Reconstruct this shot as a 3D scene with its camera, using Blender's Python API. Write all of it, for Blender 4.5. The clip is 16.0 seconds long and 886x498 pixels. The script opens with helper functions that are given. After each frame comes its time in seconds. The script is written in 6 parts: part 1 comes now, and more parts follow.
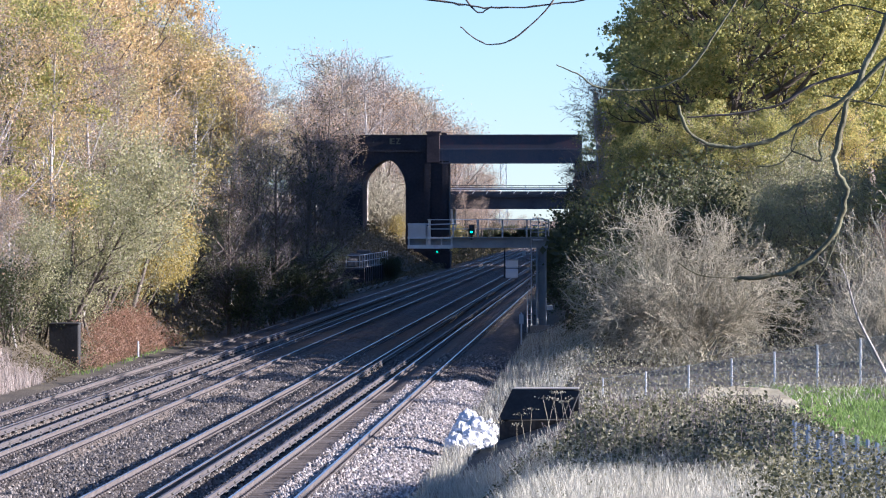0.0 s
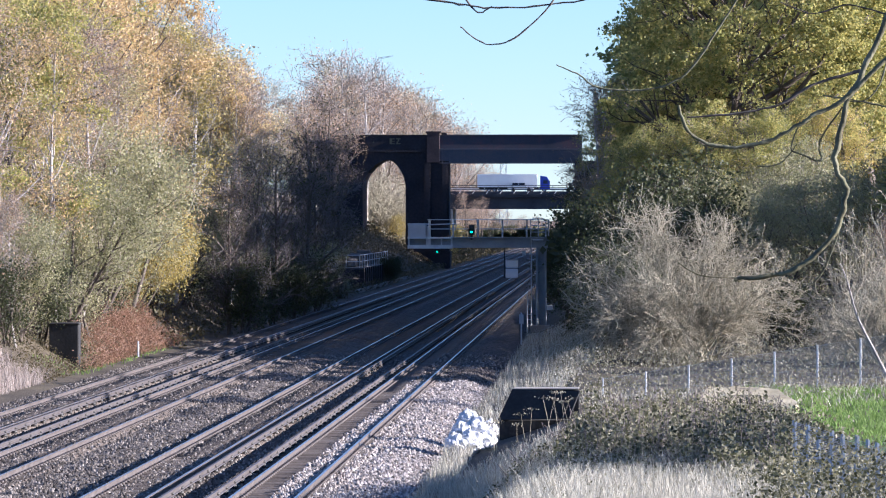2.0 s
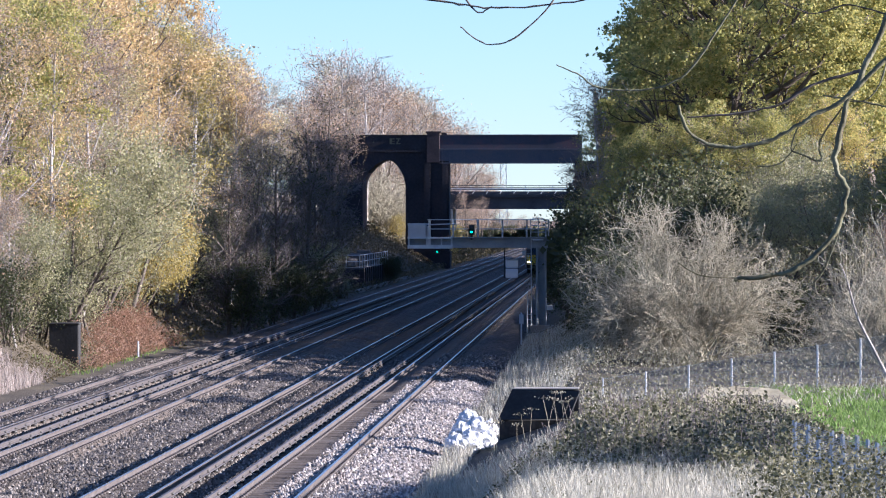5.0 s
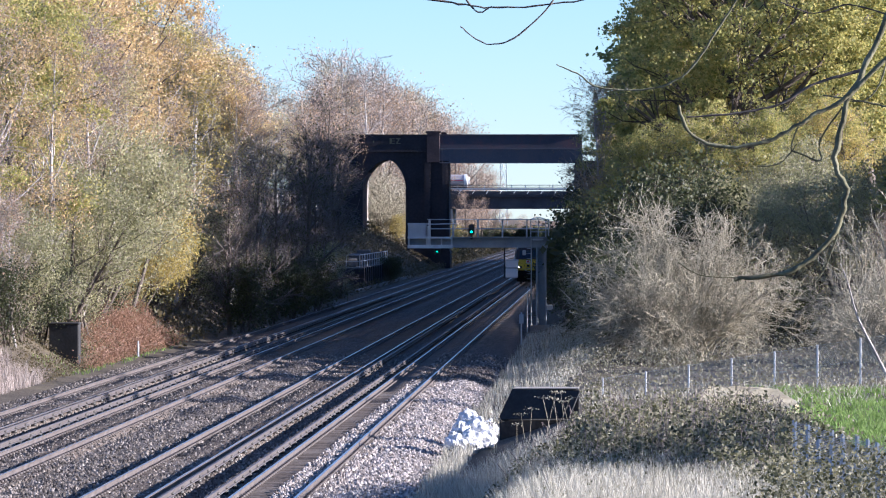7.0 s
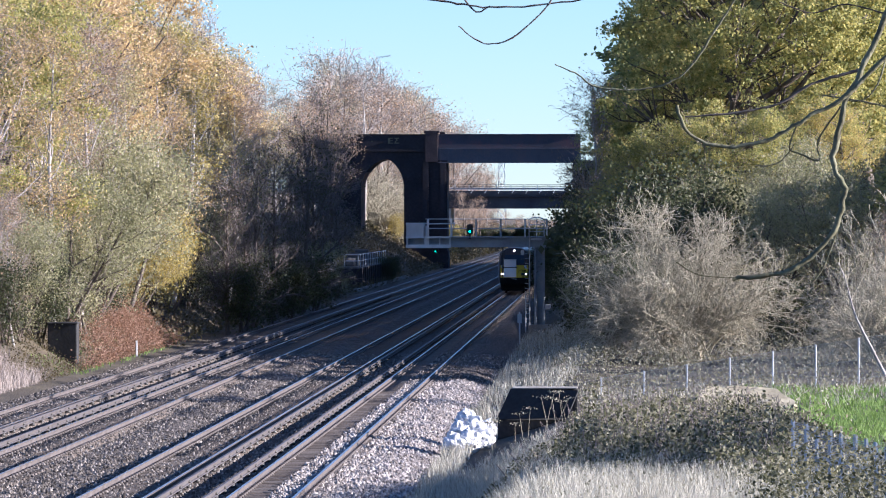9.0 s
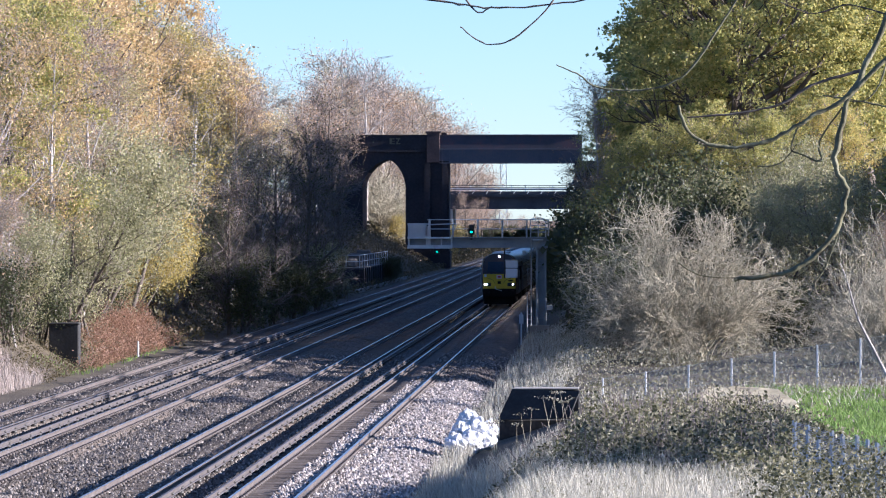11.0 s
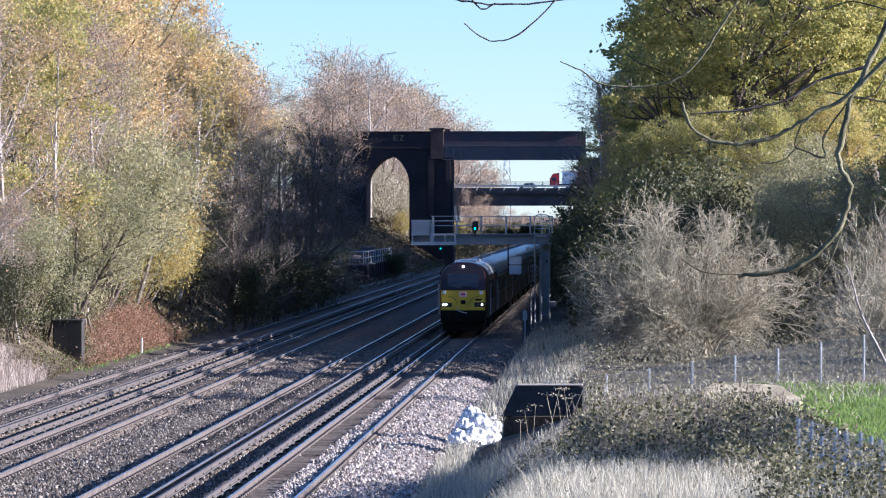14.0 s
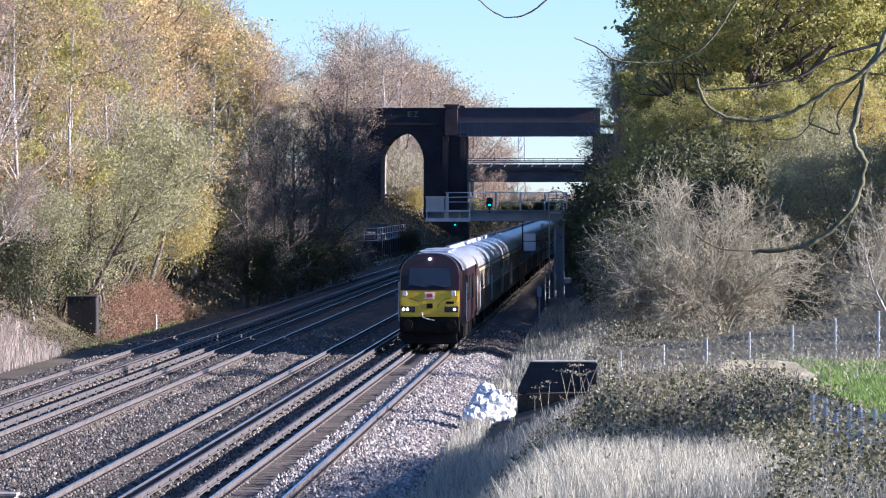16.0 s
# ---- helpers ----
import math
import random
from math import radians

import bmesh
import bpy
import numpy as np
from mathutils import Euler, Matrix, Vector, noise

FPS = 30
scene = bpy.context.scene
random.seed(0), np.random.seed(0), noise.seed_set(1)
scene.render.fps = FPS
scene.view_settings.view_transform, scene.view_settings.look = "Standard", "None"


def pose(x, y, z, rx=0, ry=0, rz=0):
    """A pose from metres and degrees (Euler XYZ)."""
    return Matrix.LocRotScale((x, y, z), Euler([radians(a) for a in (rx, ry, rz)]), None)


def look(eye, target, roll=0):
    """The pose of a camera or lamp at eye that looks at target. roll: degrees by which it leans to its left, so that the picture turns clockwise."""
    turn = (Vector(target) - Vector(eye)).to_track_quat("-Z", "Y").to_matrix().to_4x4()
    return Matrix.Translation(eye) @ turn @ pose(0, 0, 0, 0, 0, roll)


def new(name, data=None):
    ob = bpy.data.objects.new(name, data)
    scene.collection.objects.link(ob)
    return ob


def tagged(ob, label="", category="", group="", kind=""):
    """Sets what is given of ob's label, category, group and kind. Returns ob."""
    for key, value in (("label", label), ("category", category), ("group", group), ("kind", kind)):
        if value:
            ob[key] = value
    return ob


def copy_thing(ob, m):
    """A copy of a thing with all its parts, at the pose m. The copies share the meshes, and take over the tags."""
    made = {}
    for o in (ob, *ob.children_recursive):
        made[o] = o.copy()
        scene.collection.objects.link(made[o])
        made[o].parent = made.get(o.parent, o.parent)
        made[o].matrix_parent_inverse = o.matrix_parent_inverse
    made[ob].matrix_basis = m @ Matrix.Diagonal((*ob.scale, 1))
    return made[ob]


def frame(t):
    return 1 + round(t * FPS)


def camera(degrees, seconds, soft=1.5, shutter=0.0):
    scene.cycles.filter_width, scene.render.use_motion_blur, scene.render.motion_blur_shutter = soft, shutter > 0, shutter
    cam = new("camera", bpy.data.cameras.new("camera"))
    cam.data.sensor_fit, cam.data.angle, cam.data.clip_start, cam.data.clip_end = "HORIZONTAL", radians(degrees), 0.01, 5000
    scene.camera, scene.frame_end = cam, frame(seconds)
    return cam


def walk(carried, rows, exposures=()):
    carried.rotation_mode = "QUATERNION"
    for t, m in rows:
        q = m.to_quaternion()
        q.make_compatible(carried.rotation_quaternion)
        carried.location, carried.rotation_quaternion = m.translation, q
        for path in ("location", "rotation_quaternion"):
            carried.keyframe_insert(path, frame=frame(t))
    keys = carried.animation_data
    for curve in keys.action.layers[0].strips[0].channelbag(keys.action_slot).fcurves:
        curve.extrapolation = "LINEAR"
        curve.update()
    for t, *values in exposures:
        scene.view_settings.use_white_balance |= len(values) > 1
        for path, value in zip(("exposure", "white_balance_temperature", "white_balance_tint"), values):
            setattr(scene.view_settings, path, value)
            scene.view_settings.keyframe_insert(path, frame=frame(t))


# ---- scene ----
F = 8900.0          # focal length over picture width units (1568)
EYE = Vector((7.9, 0.0, 6.34))


def aim(dx, dy):
    """A turn of the tripod head: dx to the left, dy up, from its first heading."""
    yaw = math.atan2(293.7, F) + dx / F
    tilt = -52.0 / F + dy / F
    way = Vector((-math.sin(yaw), math.cos(yaw), math.tan(tilt)))
    return look(EYE, EYE + way * 100)


cam = camera(10.07, 16.0, soft=1.1)
walk(cam, [(0, aim(0, 0)), (0.5, aim(0, 0)), (1.0, aim(0, -1)), (1.5, aim(0, -1)), (2.0, aim(0, 0)), (3.5, aim(0, 0)), (6.5, aim(0, 0)),
           (7.0, aim(0, -0.4)), (8.0, aim(0, -1)), (8.5, aim(0, -1)), (8.8, aim(-2, -1)), (9.0, aim(-3, -1)), (9.3, aim(-3.3, -1)),
           (10.5, aim(-0.8, -0.2)), (11.5, aim(0, 0)), (12.0, aim(0.3, 0)), (12.5, aim(2.4, 0)), (13.0, aim(3, -1.3)),
           (13.5, aim(4.6, -2.8)), (14.0, aim(6.4, -6)), (14.5, aim(8.5, -15.3)), (15.0, aim(14, -32)), (15.2, aim(17, -34)),
           (15.5, aim(24, -33.5)), (16.0, aim(31.8, -47.8))])

# ---- world and sun: low November sun from ahead and to the south ----
SUN_EL, SUN_AZ = 16.0, -2.0        # elevation; turn from +x towards +y
world = bpy.data.worlds.new("world")
scene.world = world
world.use_nodes = True
wn = world.node_tree
sky = wn.nodes.new("ShaderNodeTexSky")
sky.sky_type, sky.sun_disc = "NISHITA", False
sky.sun_elevation, sky.sun_rotation = radians(SUN_EL), radians(90 - SUN_AZ)
sky.air_density, sky.dust_density, sky.ozone_density, sky.altitude = 1.0, 0.0, 2.5, 2200
wn.links.new(sky.outputs[0], wn.nodes["Background"].inputs[0])
wn.nodes["Background"].inputs[1].default_value = 0.054
sun = new("sun", bpy.data.lights.new("sun", "SUN"))
sun.data.energy, sun.data.angle, sun.data.color = 5.0, radians(0.5), (1.0, 0.82, 0.6)
SUN = Vector((math.cos(radians(SUN_EL)) * math.cos(radians(SUN_AZ)), math.cos(radians(SUN_EL)) * math.sin(radians(SUN_AZ)), math.sin(radians(SUN_EL))))
sun.matrix_world = look(SUN * 50, (0, 0, 0))
scene.view_settings.exposure = 1.66
scene.view_settings.use_white_balance, scene.view_settings.white_balance_temperature, scene.view_settings.white_balance_tint = True, 5020, 19

# ---- materials ----
def material(name, stops, scale=4.0, fine=40.0, rough=0.8, metal=0.0, bump=0.3, space="Object", island=0.0, each=0.0, sheer=0.0, dist=0.02, mixfine=0.35, voronoi=False):
    """A procedural surface: a colour ramp over noise at two scales, with relief. stops: (place, (r, g, b))."""
    m = bpy.data.materials.new(name)
    m.use_nodes = True
    t = m.node_tree
    n, l = t.nodes, t.links
    b = n["Principled BSDF"]
    b.inputs["Roughness"].default_value, b.inputs["Metallic"].default_value = rough, metal
    geo = n.new("ShaderNodeNewGeometry")
    co = n.new("ShaderNodeTexCoord").outputs["Object"] if space == "Object" else geo.outputs["Position"]
    a = n.new("ShaderNodeTexNoise")
    a.inputs["Scale"].default_value, a.inputs["Detail"].default_value = scale, 6
    if voronoi:
        f = n.new("ShaderNodeTexVoronoi")
        f.inputs["Scale"].default_value = fine
        fine_out = f.outputs["Color"]
        height = f.outputs["Distance"]
    else:
        f = n.new("ShaderNodeTexNoise")
        f.inputs["Scale"].default_value, f.inputs["Detail"].default_value = fine, 4
        fine_out = height = f.outputs["Fac"]
    l.new(co, a.inputs["Vector"])
    l.new(co, f.inputs["Vector"])
    mix = n.new("ShaderNodeMix")
    mix.inputs[0].default_value = mixfine
    l.new(a.outputs["Fac"], mix.inputs[2])
    sep = n.new("ShaderNodeSeparateColor")
    if voronoi:
        l.new(fine_out, sep.inputs[0])
        l.new(sep.outputs[0], mix.inputs[3])
    else:
        l.new(fine_out, mix.inputs[3])
    value = mix.outputs[0]
    for amount, source in ((island, geo.outputs["Random Per Island"]), (each, n.new("ShaderNodeObjectInfo").outputs["Random"])):
        if amount:
            k = n.new("ShaderNodeMix")
            k.inputs[0].default_value = amount
            l.new(value, k.inputs[2])
            l.new(source, k.inputs[3])
            value = k.outputs[0]
    ramp = n.new("ShaderNodeValToRGB")
    e = ramp.color_ramp.elements
    while len(e) < len(stops):
        e.new(0.5)
    for el, (p, c) in zip(e, stops):
        el.position, el.color = p, (*c, 1)
    l.new(value, ramp.inputs[0])
    l.new(ramp.outputs[0], b.inputs["Base Color"])
    if bump:
        bp = n.new("ShaderNodeBump")
        bp.inputs["Strength"].default_value, bp.inputs["Distance"].default_value = bump, dist
        l.new(height, bp.inputs["Height"])
        l.new(bp.outputs[0], b.inputs["Normal"])
    if sheer:
        tr = n.new("ShaderNodeBsdfTranslucent")
        ms = n.new("ShaderNodeMixShader")
        ms.inputs[0].default_value = sheer
        l.new(ramp.outputs[0], tr.inputs[0])
        l.new(b.outputs[0], ms.inputs[1])
        l.new(tr.outputs[0], ms.inputs[2])
        l.new(ms.outputs[0], n["Material Output"].inputs[0])
    return m


def tones(*cs):
    """Even ramp stops in the middle span of a noise."""
    return [(0.28 + 0.44 * i / max(1, len(cs) - 1), c) for i, c in enumerate(cs)]


def wide(*cs):
    return [(0.08 + 0.84 * i / max(1, len(cs) - 1), c) for i, c in enumerate(cs)]


def glow(name, colour, strength):
    m = material(name, tones(colour, colour), bump=0)
    b = m.node_tree.nodes["Principled BSDF"]
    b.inputs["Emission Color"].default_value, b.inputs["Emission Strength"].default_value = (*colour, 1), strength
    return m


M_BALLAST = material("ballast", tones((0.0216, 0.0180, 0.0144), (0.0816, 0.0672, 0.0576), (0.1800, 0.1536, 0.1356)), 0.5, 14, 0.95, bump=0.9, space="World", mixfine=0.6, dist=0.06, voronoi=True)
M_BALLAST_NEW = material("fresh_ballast", tones((0.1000, 0.0845, 0.0747), (0.2600, 0.2304, 0.2088), (0.4400, 0.3984, 0.3645)), 0.8, 16, 0.95, bump=0.9, space="World", mixfine=0.6, dist=0.06, voronoi=True)
M_STONE = material("ballast_stones", [(0.15, (0.0345, 0.0287, 0.0230)), (0.42, (0.0978, 0.0828, 0.0690)), (0.66, (0.2127, 0.1840, 0.1552)), (0.88, (0.4370, 0.3910, 0.3392))], 0.6, 20, 0.95, bump=0.2, space="World", island=0.7)
M_STONE_NEW = material("fresh_ballast_stones", [(0.15, (0.1100, 0.0902, 0.0765)), (0.5, (0.3800, 0.3331, 0.2970)), (0.85, (0.7000, 0.6288, 0.5670))], 0.6, 20, 0.95, bump=0.2, space="World", island=0.7)
M_EARTH = material("earth", tones((0.035, 0.028, 0.018), (0.09, 0.07, 0.045), (0.15, 0.125, 0.07)), 0.25, 6, 0.95, bump=0.6, space="World", dist=0.1)
M_RAIL = material("rail_rust", tones((0.055, 0.044, 0.038), (0.11, 0.093, 0.085), (0.17, 0.15, 0.14)), 1.5, 30, 0.6, bump=0.15, space="World")
M_RAILTOP = material("rail_head", tones((0.5, 0.5, 0.52), (0.7, 0.7, 0.72)), 2, 40, 0.28, 0.9, bump=0.05, space="World")
M_THIRD = material("conductor_steel", tones((0.09, 0.075, 0.07), (0.17, 0.152, 0.145)), 1.2, 30, 0.5, 0.25, bump=0.1, space="World")
M_POT = material("insulator_pot", tones((0.03, 0.028, 0.026), (0.07, 0.065, 0.06)), 5, 30, 0.5)
M_SLEEPER = material("concrete_sleeper", tones((0.07, 0.053, 0.043), (0.14, 0.113, 0.094), (0.21, 0.18, 0.155)), 2, 30, 0.95, bump=0.4, space="World", each=0.3)
# near-black brick for most of the bridge
M_BRICK = material("dark_brick", tones((0.013, 0.013, 0.016), (0.03, 0.028, 0.034), (0.062, 0.046, 0.047)), 0.25, 3, 0.95, bump=0.4, space="World", dist=0.03)
# lit copy of the bridge brick, sunlight put into the colour
M_BRICKLIT = material("sunlit_red_brick", tones((0.1, 0.06, 0.05), (0.24, 0.14, 0.11), (0.36, 0.26, 0.22)), 0.4, 4, 0.95, bump=0.4, space="World")
M_GIRDER = material("girder_paint", tones((0.06, 0.068, 0.09), (0.1, 0.11, 0.14), (0.15, 0.12, 0.13)), 0.4, 5, 0.7, 0.1, bump=0.2, space="World")
# dark beam tone: shade under the deck overhang is put into the colour
M_BEAM = material("dark_shaded_beam", tones((0.025, 0.028, 0.038), (0.045, 0.05, 0.064), (0.07, 0.072, 0.08)), 0.4, 5, 0.85, bump=0.2, space="World")
M_GIRDERRED = material("rusted_red_girder", tones((0.042, 0.044, 0.06), (0.07, 0.066, 0.085), (0.14, 0.066, 0.075)), 0.4, 5, 0.75, 0.1, bump=0.2, space="World")
M_CONC = material("concrete", tones((0.2, 0.18, 0.15), (0.36, 0.33, 0.29), (0.5, 0.47, 0.42)), 0.7, 12, 0.95, bump=0.35, space="World")
M_CONCDARK = material("weathered_concrete", tones((0.06, 0.058, 0.055), (0.12, 0.115, 0.11), (0.19, 0.18, 0.17)), 0.7, 12, 0.95, bump=0.35, space="World")
M_GALV = material("galvanised_steel", tones((0.32, 0.35, 0.38), (0.5, 0.53, 0.56), (0.62, 0.64, 0.66)), 1.5, 20, 0.45, 0.5, bump=0.05)
M_GANTRY = material("dull_gantry_steel", tones((0.17, 0.19, 0.22), (0.27, 0.3, 0.335), (0.36, 0.385, 0.41)), 1.2, 14, 0.55, 0.3, bump=0.05)
M_GREYBOX = material("grey_cabinet_paint", tones((0.42, 0.43, 0.43), (0.56, 0.57, 0.57)), 1.5, 20, 0.6, bump=0.05)
M_BLACK = material("black_paint", tones((0.012, 0.012, 0.013), (0.03, 0.03, 0.032)), 2, 20, 0.6, bump=0.05)
M_BAG = material("white_bag_plastic", tones((0.56, 0.56, 0.57), (0.7, 0.7, 0.7), (0.78, 0.78, 0.78)), 3, 14, 0.6, bump=0.3, dist=0.05)
M_PALISADE = material("blue_grey_palisade", tones((0.3, 0.34, 0.4), (0.46, 0.5, 0.56)), 1, 12, 0.5, 0.4, bump=0.05)
M_MESH = material("fence_wire", tones((0.32, 0.36, 0.34), (0.46, 0.5, 0.48)), 1, 12, 0.5, 0.3, bump=0)
M_POST = material("fence_post", tones((0.5, 0.52, 0.53), (0.68, 0.7, 0.72)), 1, 12, 0.5, 0.2, bump=0.05)
M_BARK = material("grey_brown_bark", tones((0.05, 0.04, 0.032), (0.13, 0.105, 0.085), (0.2, 0.17, 0.14)), 2, 20, 0.95, bump=0.5)
M_BIRCH = material("silver_birch_bark", tones((0.16, 0.13, 0.11), (0.4, 0.37, 0.34), (0.62, 0.6, 0.57)), 1.2, 8, 0.8, bump=0.3)
M_TWIG = material("pinkish_twigs", wide((0.16, 0.128, 0.11), (0.31, 0.262, 0.228), (0.46, 0.405, 0.36)), 1, 10, 0.9, bump=0, island=0.5)
M_TWIGPALE = material("pale_twigs", wide((0.16, 0.145, 0.1), (0.34, 0.31, 0.225), (0.51, 0.47, 0.36)), 1, 10, 0.9, bump=0, island=0.6)
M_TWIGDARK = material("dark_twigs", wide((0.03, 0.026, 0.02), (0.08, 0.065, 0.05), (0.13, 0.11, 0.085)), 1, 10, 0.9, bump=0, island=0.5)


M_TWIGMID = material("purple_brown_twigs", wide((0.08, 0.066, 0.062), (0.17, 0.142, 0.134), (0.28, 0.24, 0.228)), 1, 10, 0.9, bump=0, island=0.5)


def leaf(name, *cs, sheer=0.45):
    return material(name, wide(*cs), 0.35, 1.5, 0.55, bump=0, island=0.55, each=0.26, sheer=sheer, mixfine=0.3)


L_OAK = leaf("oak_leaves", (0.09, 0.116, 0.04), (0.3, 0.312, 0.098), (0.57, 0.5, 0.168), (0.84, 0.56, 0.22), sheer=0.55)
L_OLIVE = leaf("olive_leaves", (0.138, 0.129, 0.061), (0.332, 0.303, 0.137), (0.537, 0.475, 0.221), (0.652, 0.558, 0.288))
L_GOLD = leaf("golden_leaves", (0.251, 0.173, 0.086), (0.503, 0.363, 0.172), (0.699, 0.534, 0.261), (0.741, 0.617, 0.359))
L_YELLOW = leaf("yellow_leaves", (0.154, 0.131, 0.040), (0.366, 0.303, 0.092), (0.566, 0.458, 0.133), (0.615, 0.513, 0.216))
L_RUST = leaf("rust_leaves", (0.154, 0.102, 0.063), (0.342, 0.231, 0.145), (0.509, 0.363, 0.226), (0.590, 0.459, 0.302))
L_WILLOW = leaf("willow_leaves", (0.1098, 0.1197, 0.0576), (0.2502, 0.2502, 0.1251), (0.3996, 0.3852, 0.1980), (0.5193, 0.4806, 0.2700))
# very dark leaf stops: the shade on the banks is put into the colour
L_DARK = leaf("shaded_leaves", (0.018, 0.024, 0.01), (0.05, 0.062, 0.024), (0.095, 0.105, 0.042), (0.17, 0.165, 0.08))
# dark undergrowth tone, with the shade at the bank foot in it
L_UNDER = leaf("shaded_undergrowth_leaves", (0.02, 0.025, 0.012), (0.07, 0.065, 0.03), (0.15, 0.12, 0.06), (0.3, 0.26, 0.2))
# pale autumn leaves; the near-white last stop paints highlights on them
L_BRAMBLE = leaf("bramble_leaves", (0.02, 0.024, 0.011), (0.065, 0.068, 0.03), (0.17, 0.165, 0.082), (0.36, 0.335, 0.22), (0.68, 0.65, 0.52), (0.95, 0.93, 0.88))
L_SCRUB = leaf("scrub_leaves", (0.03, 0.034, 0.016), (0.09, 0.09, 0.042), (0.19, 0.18, 0.095), (0.36, 0.34, 0.24), (0.55, 0.52, 0.42))
L_BRACKEN = leaf("bracken_fronds", (0.1, 0.052, 0.032), (0.25, 0.14, 0.088), (0.41, 0.26, 0.175), (0.54, 0.39, 0.29))
M_STRAW = material("dry_grass", wide((0.2016, 0.1892, 0.1325), (0.5040, 0.4774, 0.3816), (0.8064, 0.7645, 0.6466)), 0.4, 2, 0.9, bump=0, space="World", island=0.55, sheer=0.3)
M_REED = material("pale_reeds", wide((0.2460, 0.1968, 0.1640), (0.4100, 0.3526, 0.3116), (0.5412, 0.4756, 0.4346)), 0.4, 2, 0.9, bump=0, space="World", island=0.55, sheer=0.3)
M_GRASS = material("green_grass", wide((0.07, 0.12, 0.025), (0.19, 0.3, 0.065), (0.36, 0.46, 0.14)), 0.4, 2, 0.8, bump=0, space="World", island=0.5, sheer=0.35)


# ---- geometry helpers ----
def quads(name, V, Fq, mats, mi=None):
    """A mesh of quads from arrays."""
    me = bpy.data.meshes.new(name)
    V, Fq = np.asarray(V, dtype=np.float32), np.asarray(Fq, dtype=np.int32)
    me.vertices.add(len(V))
    me.vertices.foreach_set("co", V.ravel())
    me.loops.add(Fq.size)
    me.loops.foreach_set("vertex_index", Fq.ravel())
    me.polygons.add(len(Fq))
    me.polygons.foreach_set("loop_start", np.arange(0, Fq.size, Fq.shape[1], dtype=np.int32))
    me.polygons.foreach_set("loop_total", np.full(len(Fq), Fq.shape[1], dtype=np.int32))
    for m in mats if isinstance(mats, (list, tuple)) else [mats]:
        me.materials.append(m)
    if mi is not None:
        me.polygons.foreach_set("material_index", np.asarray(mi, dtype=np.int32))
    me.update(calc_edges=True)
    me.validate()
    return me


def unit(v):
    return v / np.maximum(np.linalg.norm(v, axis=-1, keepdims=True), 1e-9)


def sticks(P0, P1, R0, R1, k):
    """Tapered k-sided tubes from P0 to P1."""
    d = unit(P1 - P0)
    ref = np.where(np.abs(d[:, 2:3]) > 0.9, np.array([[1.0, 0, 0]]), np.array([[0, 0, 1.0]]))
    u = unit(np.cross(d, ref))
    w = np.cross(d, u)
    a = np.arange(k) * 2 * np.pi / k
    ring = u[:, None, :] * np.cos(a)[None, :, None] + w[:, None, :] * np.sin(a)[None, :, None]
    V = np.stack([P0[:, None, :] + ring * np.reshape(R0, (-1, 1, 1)), P1[:, None, :] + ring * np.reshape(R1, (-1, 1, 1))], 1)
    i = np.arange(k)
    f = np.stack([i, (i + 1) % k, k + (i + 1) % k, k + i], 1)
    Fq = (np.arange(len(P0)) * 2 * k)[:, None, None] + f[None]
    return V.reshape(-1, 3), Fq.reshape(-1, 4)


def chains(P, R, k):
    """Joined tapered tubes along the polylines P (N, S, 3) with radii R (N, S)."""
    N, S, _ = P.shape
    T = np.empty_like(P)
    T[:, 1:-1] = P[:, 2:] - P[:, :-2]
    T[:, 0], T[:, -1] = P[:, 1] - P[:, 0], P[:, -1] - P[:, -2]
    T = unit(T)
    d = unit(P[:, -1] - P[:, 0])
    ref = np.where(np.abs(d[:, 2:3]) > 0.85, np.array([[1.0, 0, 0]]), np.array([[0, 0, 1.0]]))[:, None, :]
    u = unit(np.cross(T, np.broadcast_to(ref, T.shape)))
    w = np.cross(T, u)
    a = np.arange(k) * 2 * np.pi / k
    ring = u[:, :, None, :] * np.cos(a)[None, None, :, None] + w[:, :, None, :] * np.sin(a)[None, None, :, None]
    V = P[:, :, None, :] + ring * R[:, :, None, None]
    i = np.arange(k)
    f = np.stack([i, (i + 1) % k, k + (i + 1) % k, k + i], 1)
    o = (np.arange(N)[:, None] * S + np.arange(S - 1)[None]) * k
    return V.reshape(-1, 3), (o.reshape(-1, 1, 1) + f[None]).reshape(-1, 4)


def leaves(rng, C, size, flat=0.0):
    """Small folded-diamond leaves at the places C."""
    n = len(C)
    u = unit(rng.normal(size=(n, 3)))
    w = unit(np.cross(u, rng.normal(size=(n, 3)) + np.array([0, 0, flat])))
    s = size * rng.uniform(0.6, 1.4, (n, 1))
    V = np.stack([C - u * s * 0.5, C + w * s * 0.36, C + u * s * 0.5, C - w * s * 0.32 + np.cross(u, w) * s * 0.12], 1)
    return V.reshape(-1, 3), np.arange(4 * n).reshape(-1, 4)


def merge(*vf):
    V, Fq, o = [], [], 0
    for v, f in vf:
        V.append(v)
        Fq.append(f + o)
        o += len(v)
    return np.concatenate(V), np.concatenate(Fq)


def box(bm, x0, x1, y0, y1, z0, z1, bevel=0.0):
    """A box between the planes, added to bm."""
    r = bmesh.ops.create_cube(bm, size=1.0)
    bmesh.ops.scale(bm, vec=(x1 - x0, y1 - y0, z1 - z0), verts=r["verts"])
    bmesh.ops.translate(bm, vec=((x0 + x1) / 2, (y0 + y1) / 2, (z0 + z1) / 2), verts=r["verts"])
    if bevel:
        es = list({e for v in r["verts"] for e in v.link_edges})
        bmesh.ops.bevel(bm, geom=es, offset=bevel, segments=1, affect="EDGES")


